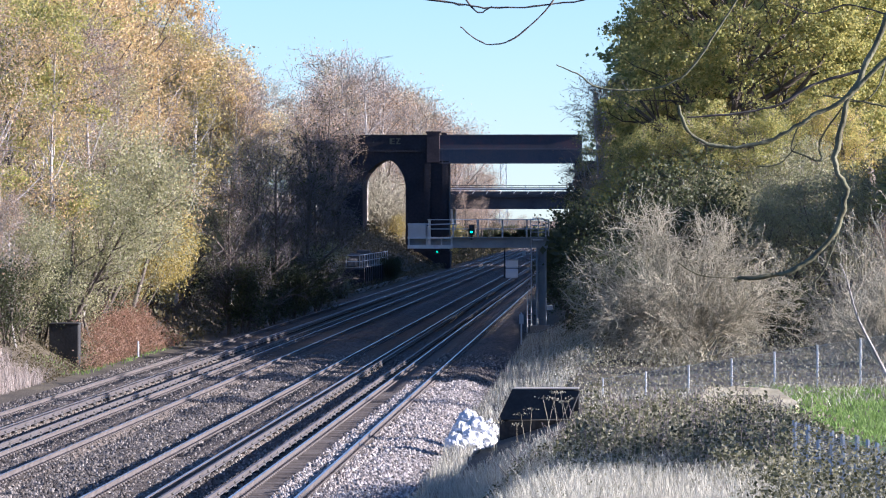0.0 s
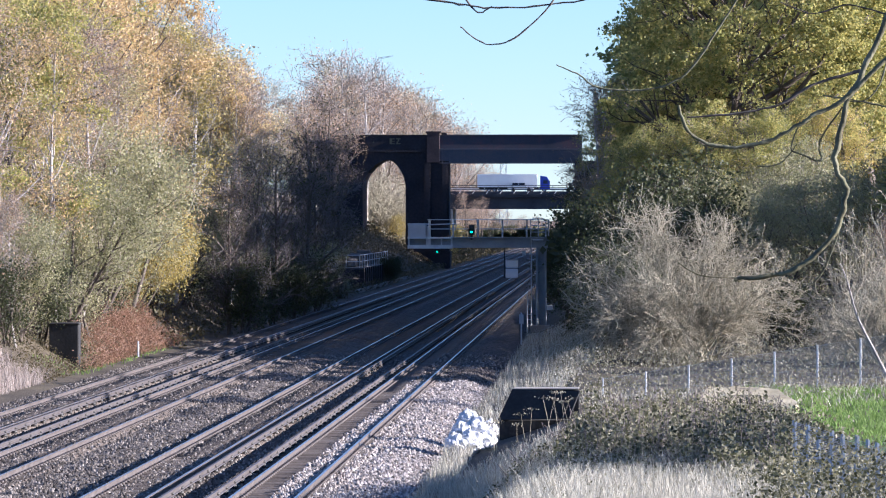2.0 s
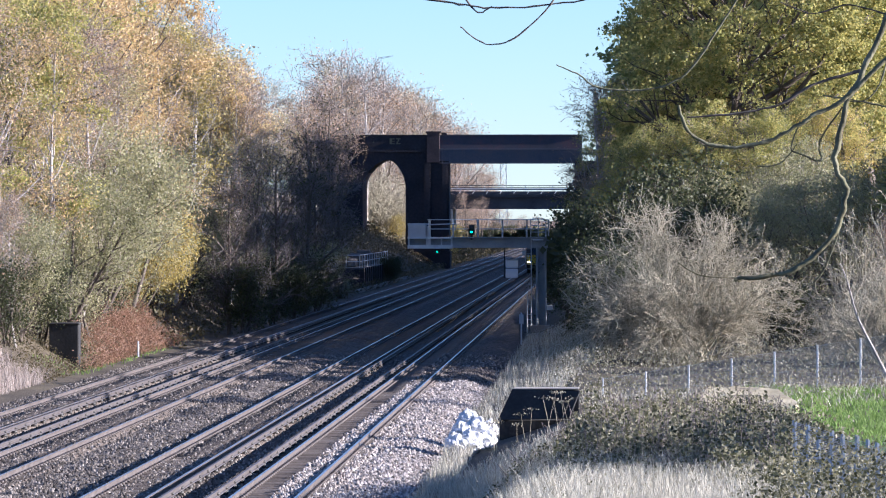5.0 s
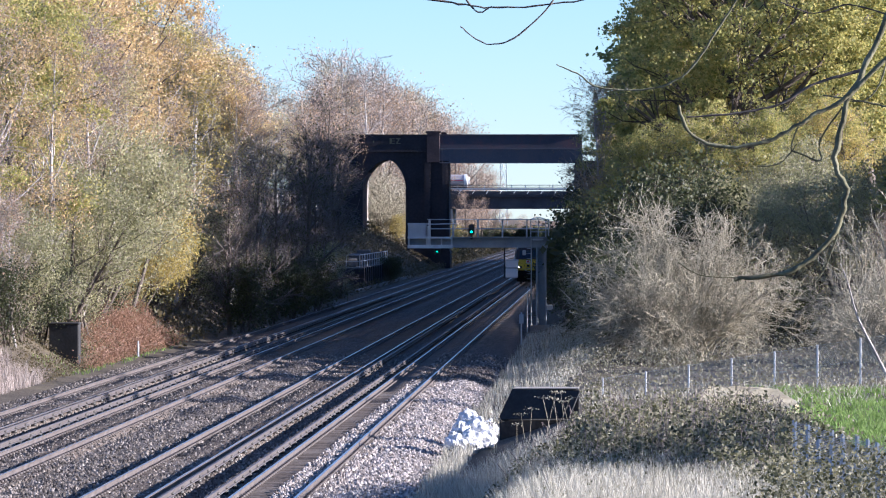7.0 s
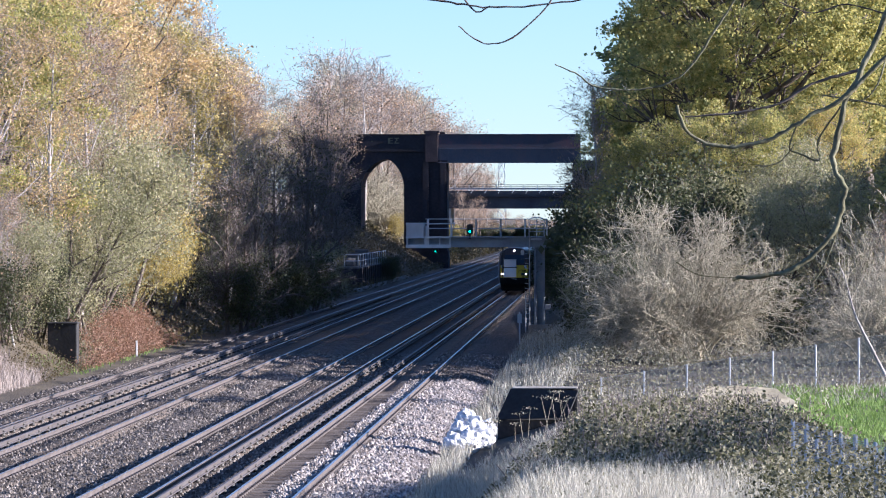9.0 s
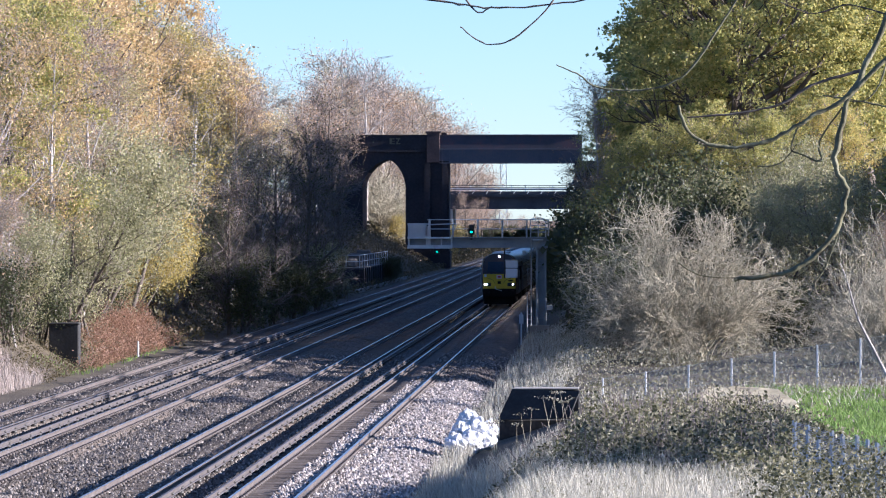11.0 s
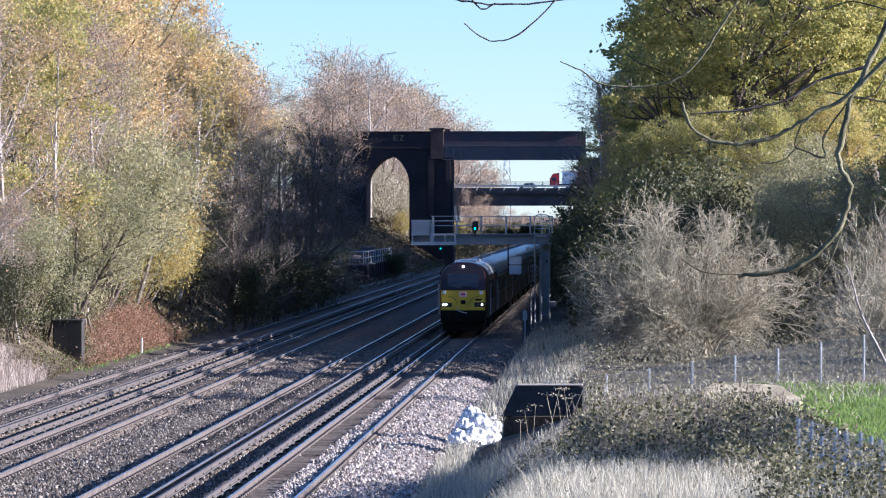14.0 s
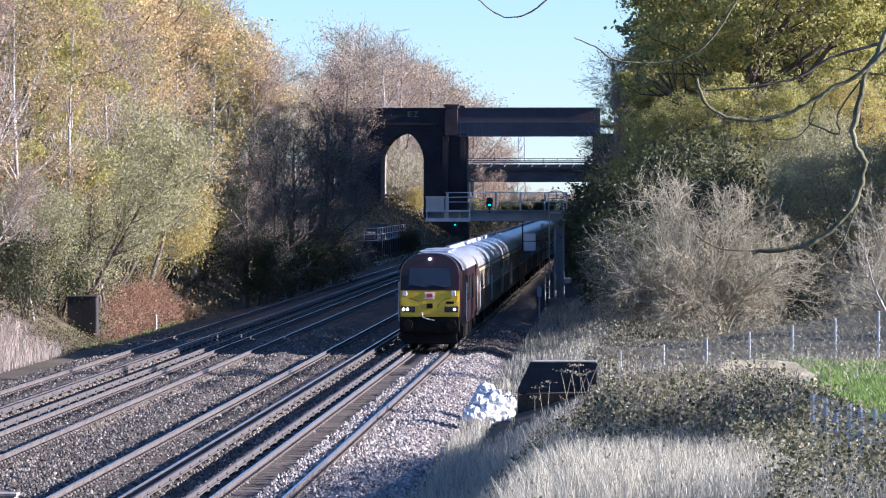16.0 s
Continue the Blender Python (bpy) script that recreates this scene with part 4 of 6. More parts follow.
def make_tree(name, label, seed, height, bark, twig, leaf_mat, category="tree", stems=1, lean=0.05, trunk_r=0.16, limbs=24, limb_from=0.2, limb_len=0.3, spread=50, lift=0.35,
              subs=7, twigs=5, twig_len=0.5, droop=-0.1, leaf_n=3, leaf_size=0.16, round_=0.6, leaf_from=0.0, clump=0.25, twig_r=0.006, sub_len=0.42, extra=0, plain=False, puffs=0, puff_r=0.7, lobes=0):
    rng = np.random.default_rng(seed)
    S = 8
    base = np.zeros((stems, 3))
    if stems > 1:
        base[:, :2] = rng.normal(0, 0.12 * height / 5, (stems, 2))
    tr = [base]
    way = unit(np.concatenate([rng.normal(0, lean if stems == 1 else 0.42, (stems, 2)), np.ones((stems, 1))], 1))
    p = base
    for k in range(S):
        way = unit(way + np.concatenate([rng.normal(0, lean, (stems, 2)), np.full((stems, 1), 0.12)], 1))
        p = p + way * (height * (0.95 if stems == 1 else rng.uniform(0.7, 1.0, (stems, 1))) / S)
        tr.append(p)
    P0 = np.stack(tr, 1)
    R0 = np.repeat((trunk_r * np.linspace(1, 0.12, S + 1) ** 0.8)[None], stems, 0)

    def ll(t, g):
        u = (t - limb_from) / (1 - limb_from)
        return height * limb_len * (0.25 + (1 - round_) * (1 - u) + round_ * np.sin(np.pi * np.clip(u * 0.86 + 0.12, 0, 1))) * g.uniform(0.65, 1.2, len(t))

    P1, R1 = shoots(rng, P0, R0, limbs, limb_from, 0.99, ll, spread, lift, 5, jitter=0.13)
    L1 = height * limb_len
    P2, R2 = shoots(rng, P1, R1, subs, 0.2, 1.0, L1 * sub_len, 42, lift * 0.5, 2 if plain else 3, jitter=0.16)
    P3, R3 = shoots(rng, P2, np.maximum(R2, twig_r * 1.5), twigs, 0.15, 1.0, twig_len, 38, droop, 1 if plain else 2, jitter=0.2)
    R3 = np.maximum(R3, twig_r)
    thing = tagged(new(name), label, category)
    part("trunk", quads("trunk", *merge(chains(P0, R0, 8), chains(P1, np.maximum(R1, 0.012), 5)), bark), None, thing)
    sets = [chains(P2, np.maximum(R2, twig_r * 1.3), 3), chains(P3, R3, 3)]
    if extra:
        P4, R4 = shoots(rng, P3, R3, extra, 0.2, 1.0, twig_len * 0.6, 40, 0, 1)
        sets.append(sticks(P4[:, 0], P4[:, 1], np.full(len(P4), twig_r), np.full(len(P4), twig_r * 0.6), 3))
    tagged(part("twig_growth", quads("twig_growth", *merge(*sets), twig), None, thing), kind="stuff")
    if leaf_n:
        tips = P3.reshape(-1, 3)
        tips = tips[tips[:, 2] > leaf_from * height]
        n = int(len(P3) * leaf_n)
        if puffs:
            heart = tips[rng.integers(0, len(tips), puffs)]
            if lobes:
                way = unit(rng.normal(size=(lobes, 3)) + np.array([0, 0, 0.25]))
                centre = np.array([0, 0, 0.53 * height]) + way * np.array([0.33, 0.33, 0.36]) * height * rng.uniform(0.75, 1.0, (lobes, 1))
                own = rng.integers(0, lobes, puffs)
                out = unit(rng.normal(size=(puffs, 3)) + way[own] * 0.8)
                heart = centre[own] + out * (height * rng.uniform(0.1, 0.15, lobes))[own][:, None] * rng.uniform(0.75, 1.05, (puffs, 1))
            size = puff_r * rng.uniform(0.55, 1.3, puffs)
            pick = rng.integers(0, puffs, n)
            C = heart[pick] + unit(rng.normal(size=(n, 3)) + np.array([0, 0, 0.35])) * np.array([1, 1, 0.72]) * (size[pick] * rng.uniform(0.45, 1.05, n))[:, None]
        else:
            C = tips[rng.integers(0, len(tips), n)] + rng.normal(0, clump, (n, 3))
        part("crown", quads("crown", *leaves(rng, C, leaf_size), leaf_mat), None, thing)
    thing.location = (0, -400, -60)
    return thing


def make_dome_bush(name, label, seed, rx, ry, rz, stems, bark, twig, leaf_mat, subs=12, twigs=7, extra=2, twig_r=0.008, leaf_n=0.3, leaf_size=0.06):
    """A many-stemmed bush: stems fan from the base to an uneven dome, twigs fill it."""
    rng = np.random.default_rng(seed)
    az, el = rng.uniform(0, 2 * np.pi, stems), np.arcsin(rng.uniform(0.08, 1.0, stems))
    reach = rng.uniform(0.84, 1.0, stems)
    tip = np.stack([rx * np.cos(el) * np.cos(az), ry * np.cos(el) * np.sin(az), 0.35 + rz * np.sin(el)], 1) * reach[:, None]
    base = np.stack([rng.normal(0, 0.16 * rx, stems), rng.normal(0, 0.12 * ry, stems), np.full(stems, -0.1)], 1)
    u = np.linspace(0, 1, 8)[None, :, None]
    rise = np.array([0, 0, 1.0]) * (0.3 * rz * (1 - np.sin(el)))[:, None]
    P0 = base[:, None] * (1 - u) + tip[:, None] * u + 4 * u * (1 - u) * rise[:, None] * 0.55 + rng.normal(0, 0.13, (stems, 8, 3)) * u
    R0 = rng.uniform(0.03, 0.06, (stems, 1)) * np.linspace(1, 0.25, 8)[None]
    P1, R1 = shoots(rng, P0, R0, subs, 0.22, 1.0, 0.21 * rz, 50, 0.06, 4, jitter=0.2)
    P2, R2 = shoots(rng, P1, np.maximum(R1, twig_r * 1.4), twigs, 0.15, 1.0, 0.12 * rz, 42, 0.08, 2, jitter=0.2)
    P3, R3 = shoots(rng, P2, np.maximum(R2, twig_r), extra, 0.2, 1.0, 0.055 * rz, 40, 0, 1)
    thing = tagged(new(name), label, "bush")
    for p, r in zip(P0, R0):
        part("stem", quads("stem", *chains(p[None], r[None], 6), bark), None, thing)
    sets = [chains(P1, np.maximum(R1, twig_r * 1.3), 4), chains(P2, np.maximum(R2, twig_r), 3), sticks(P3[:, 0], P3[:, 1], np.full(len(P3), twig_r * 0.8), np.full(len(P3), twig_r * 0.6), 3)]
    tagged(part("twig_growth", quads("twig_growth", *merge(*sets), twig), None, thing), kind="stuff")
    n = int(len(P2) * leaf_n)
    C = P2.reshape(-1, 3)[rng.integers(0, len(P2) * 3, n)] + rng.normal(0, 0.06, (n, 3))
    part("crown", quads("crown", *leaves(rng, C, leaf_size), leaf_mat), None, thing)
    thing.location = (0, -400, -60)
    return thing


def plant(proto, x, y, scale=1.0, turn=None, group="", tilt=0.0, zoff=0.0, sx=1.0):
    turn = random.uniform(0, 360) if turn is None else turn
    m = Matrix.LocRotScale((x, y, gz(x, y) - 0.1 + zoff), Euler((radians(tilt), 0, radians(turn))), None)
    c = copy_thing(proto, m)
    c.scale = (scale * sx, scale * sx, scale)
    if group:
        tagged(c, group=group)
    return c


def drop(thing):
    for o in (*thing.children_recursive, thing):
        bpy.data.objects.remove(o)


def at(px, d):
    """Across-track place at the distance d that stands in the heading px of the first view."""
    return (px - 1077.7) * d / F + 7.9


def build_woods():
    random.seed(11)
    P = {}
    P["birch"] = make_tree("birch_tree", "tall silver birch with thin golden autumn leaves", 1, 13, M_BIRCH, M_TWIG, L_GOLD, limbs=26, limb_from=0.15, limb_len=0.22, spread=42, subs=6, twigs=5, twig_len=0.7, droop=-0.6, leaf_n=8, leaf_size=0.1, trunk_r=0.12, clump=0.2)
    P["birch_olive"] = make_tree("birch_tree", "silver birch with olive green autumn leaves", 2, 12, M_BIRCH, M_TWIGPALE, L_OLIVE, limbs=26, limb_from=0.1, limb_len=0.24, spread=45, subs=6, twigs=5, twig_len=0.7, droop=-0.6, leaf_n=9, leaf_size=0.1, trunk_r=0.13, clump=0.24)
    P["birch_yellow"] = make_tree("birch_tree", "slender birch with yellow green leaves", 12, 12, M_BIRCH, M_TWIGPALE, L_YELLOW, limbs=26, limb_from=0.12, limb_len=0.19, spread=36, subs=6, twigs=5, twig_len=0.7, droop=-0.7, leaf_n=8, leaf_size=0.1, trunk_r=0.12, clump=0.2)
    P["birch_bare"] = make_tree("birch_tree", "thin silver birch with sparse russet leaves and brown twigs", 3, 13, M_BIRCH, M_TWIG, L_RUST, limbs=26, limb_from=0.2, limb_len=0.24, spread=40, subs=7, twigs=8, twig_len=0.75, droop=-0.3, leaf_n=3, leaf_size=0.09, trunk_r=0.12, twig_r=0.008)
    P["willow"] = make_tree("willow_tree", "bushy willow with pale yellow green leaves", 4, 7, M_BARK, M_TWIGPALE, L_WILLOW, stems=4, limbs=10, limb_from=0.1, limb_len=0.3, spread=40, subs=5, twigs=4, twig_len=0.6, droop=0.1, leaf_n=13, leaf_size=0.1, trunk_r=0.1, clump=0.24)
    P["yellow"] = make_tree("shrub", "small tree with bright yellow autumn leaves", 5, 5, M_BARK, M_TWIGPALE, L_YELLOW, "shrub", stems=4, limbs=9, limb_from=0.1, limb_len=0.32, spread=50, subs=5, twigs=4, twig_len=0.5, leaf_n=12, leaf_size=0.1, trunk_r=0.07, clump=0.22)
    P["oak_rust"] = make_tree("oak_tree", "broad oak with russet and gold leaves", 6, 14, M_BARK, M_TWIG, L_GOLD, limbs=24, limb_from=0.25, limb_len=0.36, spread=58, subs=7, twigs=5, twig_len=0.7, leaf_n=30, leaf_size=0.13, trunk_r=0.28, clump=0.38, puffs=260, puff_r=0.9)
    P["oak_green"] = make_tree("oak_tree", "broad oak with olive and gold leaves", 16, 14, M_BARK, M_TWIG, L_OAK, limbs=24, limb_from=0.2, limb_len=0.36, spread=58, subs=7, twigs=5, twig_len=0.7, leaf_n=34, leaf_size=0.13, trunk_r=0.28, clump=0.32, puffs=280, puff_r=0.85)
    # ash kept dark in leaf and twig colour to stand for shade
    P["dark"] = make_tree("ash_tree", "shaded bare ash tree with dark leaves", 7, 10, M_BARK, M_TWIGMID, L_DARK, limbs=24, limb_from=0.1, limb_len=0.27, spread=46, subs=7, twigs=6, twig_len=0.75, leaf_n=1.6, leaf_size=0.11, trunk_r=0.16, clump=0.3, twig_r=0.009)
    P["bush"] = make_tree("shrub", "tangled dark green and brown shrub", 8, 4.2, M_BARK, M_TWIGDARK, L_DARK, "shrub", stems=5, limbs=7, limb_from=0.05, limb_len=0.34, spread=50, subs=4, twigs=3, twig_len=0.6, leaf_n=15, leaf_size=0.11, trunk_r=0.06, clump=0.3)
    # plainer kinds for the far woods
    P["far_bare"] = make_tree("birch_tree", "distant bare birch with pinkish brown twigs", 33, 13, M_BIRCH, M_TWIG, L_RUST, limbs=16, limb_from=0.2, limb_len=0.26, spread=40, subs=5, twigs=4, twig_len=1.1, droop=-0.2, leaf_n=0.8, leaf_size=0.12, trunk_r=0.14, twig_r=0.016, plain=True)
    P["far_pale"] = make_tree("birch_tree", "distant bare birch with pale grey stems", 34, 13, M_BIRCH, M_TWIGPALE, L_GOLD, limbs=16, limb_from=0.3, limb_len=0.24, spread=34, subs=5, twigs=4, twig_len=1.1, droop=-0.2, leaf_n=1.0, leaf_size=0.14, trunk_r=0.13, twig_r=0.015, plain=True)
    P["far_gold"] = make_tree("oak_tree", "distant oak with dull russet leaves", 35, 13, M_BARK, M_TWIG, L_RUST, limbs=14, limb_from=0.2, limb_len=0.36, spread=56, subs=4, twigs=3, twig_len=1.1, leaf_n=12, leaf_size=0.15, trunk_r=0.25, twig_r=0.016, clump=0.5, plain=True)
    P["far_amber"] = make_tree("oak_tree", "oak with amber and gold autumn leaves", 37, 13, M_BARK, M_TWIG, L_GOLD, limbs=14, limb_from=0.2, limb_len=0.34, spread=54, subs=4, twigs=3, twig_len=1.1, leaf_n=34, leaf_size=0.14, trunk_r=0.25, twig_r=0.014, clump=0.45, plain=True, puffs=120, puff_r=1.0)
    P["far_olive"] = make_tree("birch_tree", "birch with yellow green and olive leaves", 38, 13, M_BIRCH, M_TWIGPALE, L_OLIVE, limbs=16, limb_from=0.2, limb_len=0.24, spread=40, subs=4, twigs=4, twig_len=1.1, droop=-0.4, leaf_n=16, leaf_size=0.13, trunk_r=0.14, twig_r=0.013, clump=0.35, plain=True)
    P["far_green"] = make_tree("oak_tree", "dense green oak, mostly unseen, to shade the tracks", 22, 14, M_BARK, M_TWIGDARK, L_OAK, limbs=18, limb_from=0.05, limb_len=0.38, spread=58, subs=4, twigs=3, twig_len=1.0, leaf_n=62, leaf_size=0.32, trunk_r=0.3, clump=0.6, twig_r=0.015, plain=True, puffs=420, puff_r=0.85, lobes=22)
    P["far_bush"] = make_tree("shrub", "low dark brown lineside shrub", 36, 4.2, M_BARK, M_TWIGDARK, L_DARK, "shrub", stems=4, limbs=4, limb_from=0.05, limb_len=0.36, spread=52, subs=3, twigs=2, twig_len=0.7, leaf_n=42, leaf_size=0.34, trunk_r=0.06, clump=0.35, twig_r=0.014, plain=True)

    def put(kind, px, d, scale, group="trees on the bank", **k):
        return plant(P[kind], at(px, d), d, scale, group=group, **k)

    # lit front of the left bank
    for kind, px, d, s in (("willow", 30, 210, 0.8), ("willow", 110, 222, 1.05), ("willow", 215, 240, 1.2), ("willow", 330, 262, 0.85), ("willow", 165, 236, 1.35), ("yellow", 265, 236, 1.05), ("yellow", 232, 238, 0.8),
                           ("birch", 5, 222, 1.1), ("birch", 95, 232, 1.05), ("birch_bare", -40, 205, 1.1), ("birch_yellow", 60, 245, 1.2), ("birch", 235, 252, 1.0), ("birch_bare", 140, 250, 1.15), ("birch_yellow", 335, 268, 1.2), ("birch_yellow", 310, 280, 1.3), ("birch_olive", 385, 290, 0.95),
                           ("birch_olive", 190, 262, 1.1), ("birch", 50, 268, 1.25), ("oak_green", 20, 240, 1.0), ("oak_rust", 115, 285, 1.25), ("oak_green", 70, 270, 1.25), ("oak_rust", -20, 270, 1.35), ("birch_olive", 430, 330, 1.1), ("birch", 270, 290, 1.2), ("birch_bare", 400, 320, 1.2), ("birch_olive", 350, 305, 1.2), ("birch", 150, 300, 1.3), ("oak_rust", 60, 300, 1.4), ("oak_green", -30, 255, 1.2), ("oak_rust", 200, 320, 1.25), ("oak_green", 290, 350, 1.15),
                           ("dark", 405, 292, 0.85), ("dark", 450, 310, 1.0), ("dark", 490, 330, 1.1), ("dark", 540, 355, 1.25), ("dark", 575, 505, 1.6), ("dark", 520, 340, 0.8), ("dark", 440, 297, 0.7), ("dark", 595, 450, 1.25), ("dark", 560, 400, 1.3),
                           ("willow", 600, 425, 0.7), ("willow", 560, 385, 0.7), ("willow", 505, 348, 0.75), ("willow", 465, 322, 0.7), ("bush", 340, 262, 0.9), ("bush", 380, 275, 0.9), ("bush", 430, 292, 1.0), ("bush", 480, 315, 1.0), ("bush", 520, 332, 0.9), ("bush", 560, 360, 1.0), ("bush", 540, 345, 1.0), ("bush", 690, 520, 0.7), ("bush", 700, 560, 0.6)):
        back = max(d, 26.2 * F / (1077.7 - px)) if px < 400 else d
        put(kind, px, back, s * (back / d) ** 0.8)
    # behind them, up the bank
    r = random.Random(3)
    heading = lambda x, d: 1077.7 + (x - 7.9) * F / d
    n = 0
    while n < 84:
        d = 320 + 350 * r.random()
        x = -20 - 34 * r.random()
        s = r.uniform(0.9, 1.2) * (0.95 if d < 420 else 1.2)
        if heading(x + 2.6 * s, d) > 640 or heading(x, d) < -60:
            continue
        s *= 1 - 0.2 * max(0.0, min(1.0, (heading(x, d) - 430) / 90))
        kinds = ["far_amber", "far_olive", "far_amber", "far_bare", "far_olive"] if heading(x, d) < 420 else ["far_bare", "far_bare", "far_olive", "far_pale", "far_gold"]
        plant(P[r.choice(kinds)], x, d, s, r.uniform(0, 360), "trees on the bank")
        n += 1
    # beyond the brick bridge, the wooded hill falls towards the tracks
    n = 0
    while n < 62:
        d = 705 + 330 * r.random()
        x = -17 - 40 * r.random()
        px = heading(x, d)
        if px > 768 - 20 * r.random() or px < 560:
            continue
        plant(P[r.choice(["far_bare", "far_bare", "far_pale", "far_gold"])], x, d, r.uniform(1.35, 1.8) , r.uniform(0, 360), "trees beyond the bridge")
        n += 1
    for px, d, s in ((803, 800, 0.8), (704, 714, 0.62), (690, 718, 0.5), (712, 722, 0.7)):
        put("yellow", px, d, s * 1.4, "trees beyond the bridge")
    for i in range(34):
        d = 1190 + 250 * r.random()
        px = 700 + 168 * r.random()
        plant(P[r.choice(["far_gold", "far_bare", "far_bare"])], at(px, d), d, r.uniform(1.9, 2.45) if px < 822 else r.uniform(1.1, 1.45), r.uniform(0, 360), "trees beyond the motorway")
    for px, d, s in ((806, 1240, 1.55), (826, 1260, 1.5), (846, 1250, 1.42), (862, 1270, 1.3), (800, 1205, 0.72), (818, 1215, 0.68), (838, 1200, 0.7), (858, 1220, 0.66), (878, 1210, 0.64), (896, 1225, 0.58), (916, 1260, 0.5), (936, 1280, 0.46), (958, 1290, 0.44), (980, 1300, 0.44)):
        put("far_gold", px, d, s, "trees beyond the motorway")
    for i in range(60):
        d = 900 + 900 * r.random()
        px = r.choice([r.uniform(800, 880), r.uniform(860, 1010)])
        x = at(px, d)
        if x > 5 or x < -15 or d > 1250:
            plant(P[r.choice(["far_bush", "far_gold"])], x, d, r.uniform(0.3, 0.55) if px > 860 else r.uniform(0.5, 0.8), r.uniform(0, 360), "shrubs beyond the bridge")
    for i in range(50):
        d = 1160 + 260 * r.random()
        px = 795 + 215 * r.random()
        plant(P["far_bush"], at(px, d), d, r.uniform(0.6, 1.15), r.uniform(0, 360), "shrubs beyond the bridge")
    # low growth at the foot of the left bank
    for kind, px, s in (("bush", 5, 0.7), ("willow", 40, 0.55), ("birch_bare", 25, 0.4), ("bush", 75, 0.8), ("willow", 115, 0.75), ("willow", 150, 0.7), ("yellow", 180, 0.7), ("willow", 205, 0.8), ("yellow", 240, 0.9), ("yellow", 275, 0.95), ("willow", 300, 0.8), ("bush", 325, 0.9), ("bush", 130, 0.7), ("willow", 70, 0.7), ("bush", 180, 0.75)):
        put(kind, px, 25.6 * F / (1077.7 - px) * r.uniform(0.99, 1.05), s * 1.25)
    # the right side
    P["oak"] = make_tree("oak_tree", "great spreading oak with green and golden leaves", 21, 19, M_BARK, M_TWIGDARK, L_OAK, limbs=36, limb_from=0.08, limb_len=0.36, spread=62, lift=0.4, subs=8, twigs=5, twig_len=0.8, leaf_n=66, leaf_size=0.16, trunk_r=0.45, puffs=1100, puff_r=0.62, lobes=34)
    put("oak", 1335, 300, 1.22, "", turn=20)
    for px, d, s in ((1150, 314, 0.85), (1110, 338, 0.68), (1215, 306, 1.1), (1118, 372, 0.85), (1110, 432, 0.95)):
        put("oak_green", px, d, s, "trees along the south bank")
    for px, d, s in ((1140, 500, 1.0), (1132, 580, 1.0), (1122, 640, 1.0)):
        put("far_green", px, d, s, "trees along the south bank")
    # rows of mostly hidden oaks, added to shade tracks and ground beyond the bridge
    for i in range(78):
        d = 326 + 10.2 * i
        plant(P["far_green"], (18.5 if i % 2 else 25) + 2 * r.random(), d, r.uniform(1.35, 1.6) if d < 540 else r.uniform(1.1, 1.4) if d < 690 else r.uniform(0.65, 0.8), r.uniform(0, 360), "trees along the south bank", sx=1.35)
    # oaks out of view to the right, added for their shadows on the tracks
    for x, d, s in ((30, 93, 0.8), (28, 226, 0.66), (28, 235, 0.74), (27, 243, 0.76), (28, 251, 0.76), (27, 259, 0.7), (28, 267, 0.6), (27, 275, 0.52)):
        plant(P["far_green"], x, d, s, 50 * s, "trees along the south bank", sx=1.5)
    plant(P["birch_bare"], 30, 179, 0.85, 10, "trees along the south bank")
    for x, d, s in ((23, 236, 1.9), (12, 244, 1.5), (20, 247, 1.8), (15, 252, 1.6), (22, 257, 1.9), (12, 262, 1.6), (18, 266, 1.8), (14, 274, 1.7), (20, 279, 1.9), (14, 286, 1.8)):
        plant(P["bush" if x < 14 else "willow"], x, d, s if x < 14 else s * 0.62, r.uniform(0, 360), "shrubs along the south bank")
    for x, d, s in ((20.5, 217, 0.45), (22.5, 212, 0.5), (21.5, 226, 0.5)):
        plant(P["birch_bare"], x, d, s, r.uniform(0, 360), "bare trees behind the fence", sx=1.3)
    # dense shrub rows, added to keep the low sun off the track bed
    for i in range(19):
        plant(P["bush"], 8.4 + 1.8 * r.random(), 213 + 6.4 * i, r.uniform(0.95, 1.15), r.uniform(0, 360), "shrubs along the south bank")
    for i in range(70):
        d = 268 + 6 * i
        plant(P["bush" if d < 380 else "far_bush"], 7.9 - 0.0062 * d + 4.6 + 4 * r.random(), d, r.uniform(1.5, 2.1), r.uniform(0, 360), "shrubs along the south bank")
    for i in range(64):
        plant(P["far_bush"], 8.6 + 2.6 * r.random() - 0.0045 * (290 + 6.4 * i - 290), 290 + 6.4 * i, r.uniform(1.0, 1.35), r.uniform(0, 360), "shrubs along the south bank", sx=1.3)
    for px, d, s in ((1062, 262, 0.5), (1050, 285, 0.5), (1078, 250, 0.5), (1092, 243, 0.5)):
        put("willow", px, d, s, "pale shrubs beside the gantry")
    for px, d, s in ((1072, 256, 1.1), (1095, 246, 1.3), (1052, 284, 1.35), (1110, 262, 1.6), (1045, 312, 1.5), (1060, 340, 1.6), (1003, 318, 1.1), (1000, 350, 1.2), (1012, 303, 1.0), (998, 385, 1.15), (1012, 335, 1.3)):
        put("bush", px, d, s, "shrubs along the south bank")
    for px, d, s in ((1095, 290, 0.6), (1170, 286, 0.66), (1250, 284, 0.7), (1330, 286, 0.68), (1410, 290, 0.68), (1490, 288, 0.66)):
        put("oak_green", px, d, s, "young oaks below the great oak")
    put("birch_bare", 1048, 335, 1.08, "", turn=30)
    put("oak_rust", 1535, 352, 1.5, "")
    put("oak_rust", 1640, 362, 1.4, "")
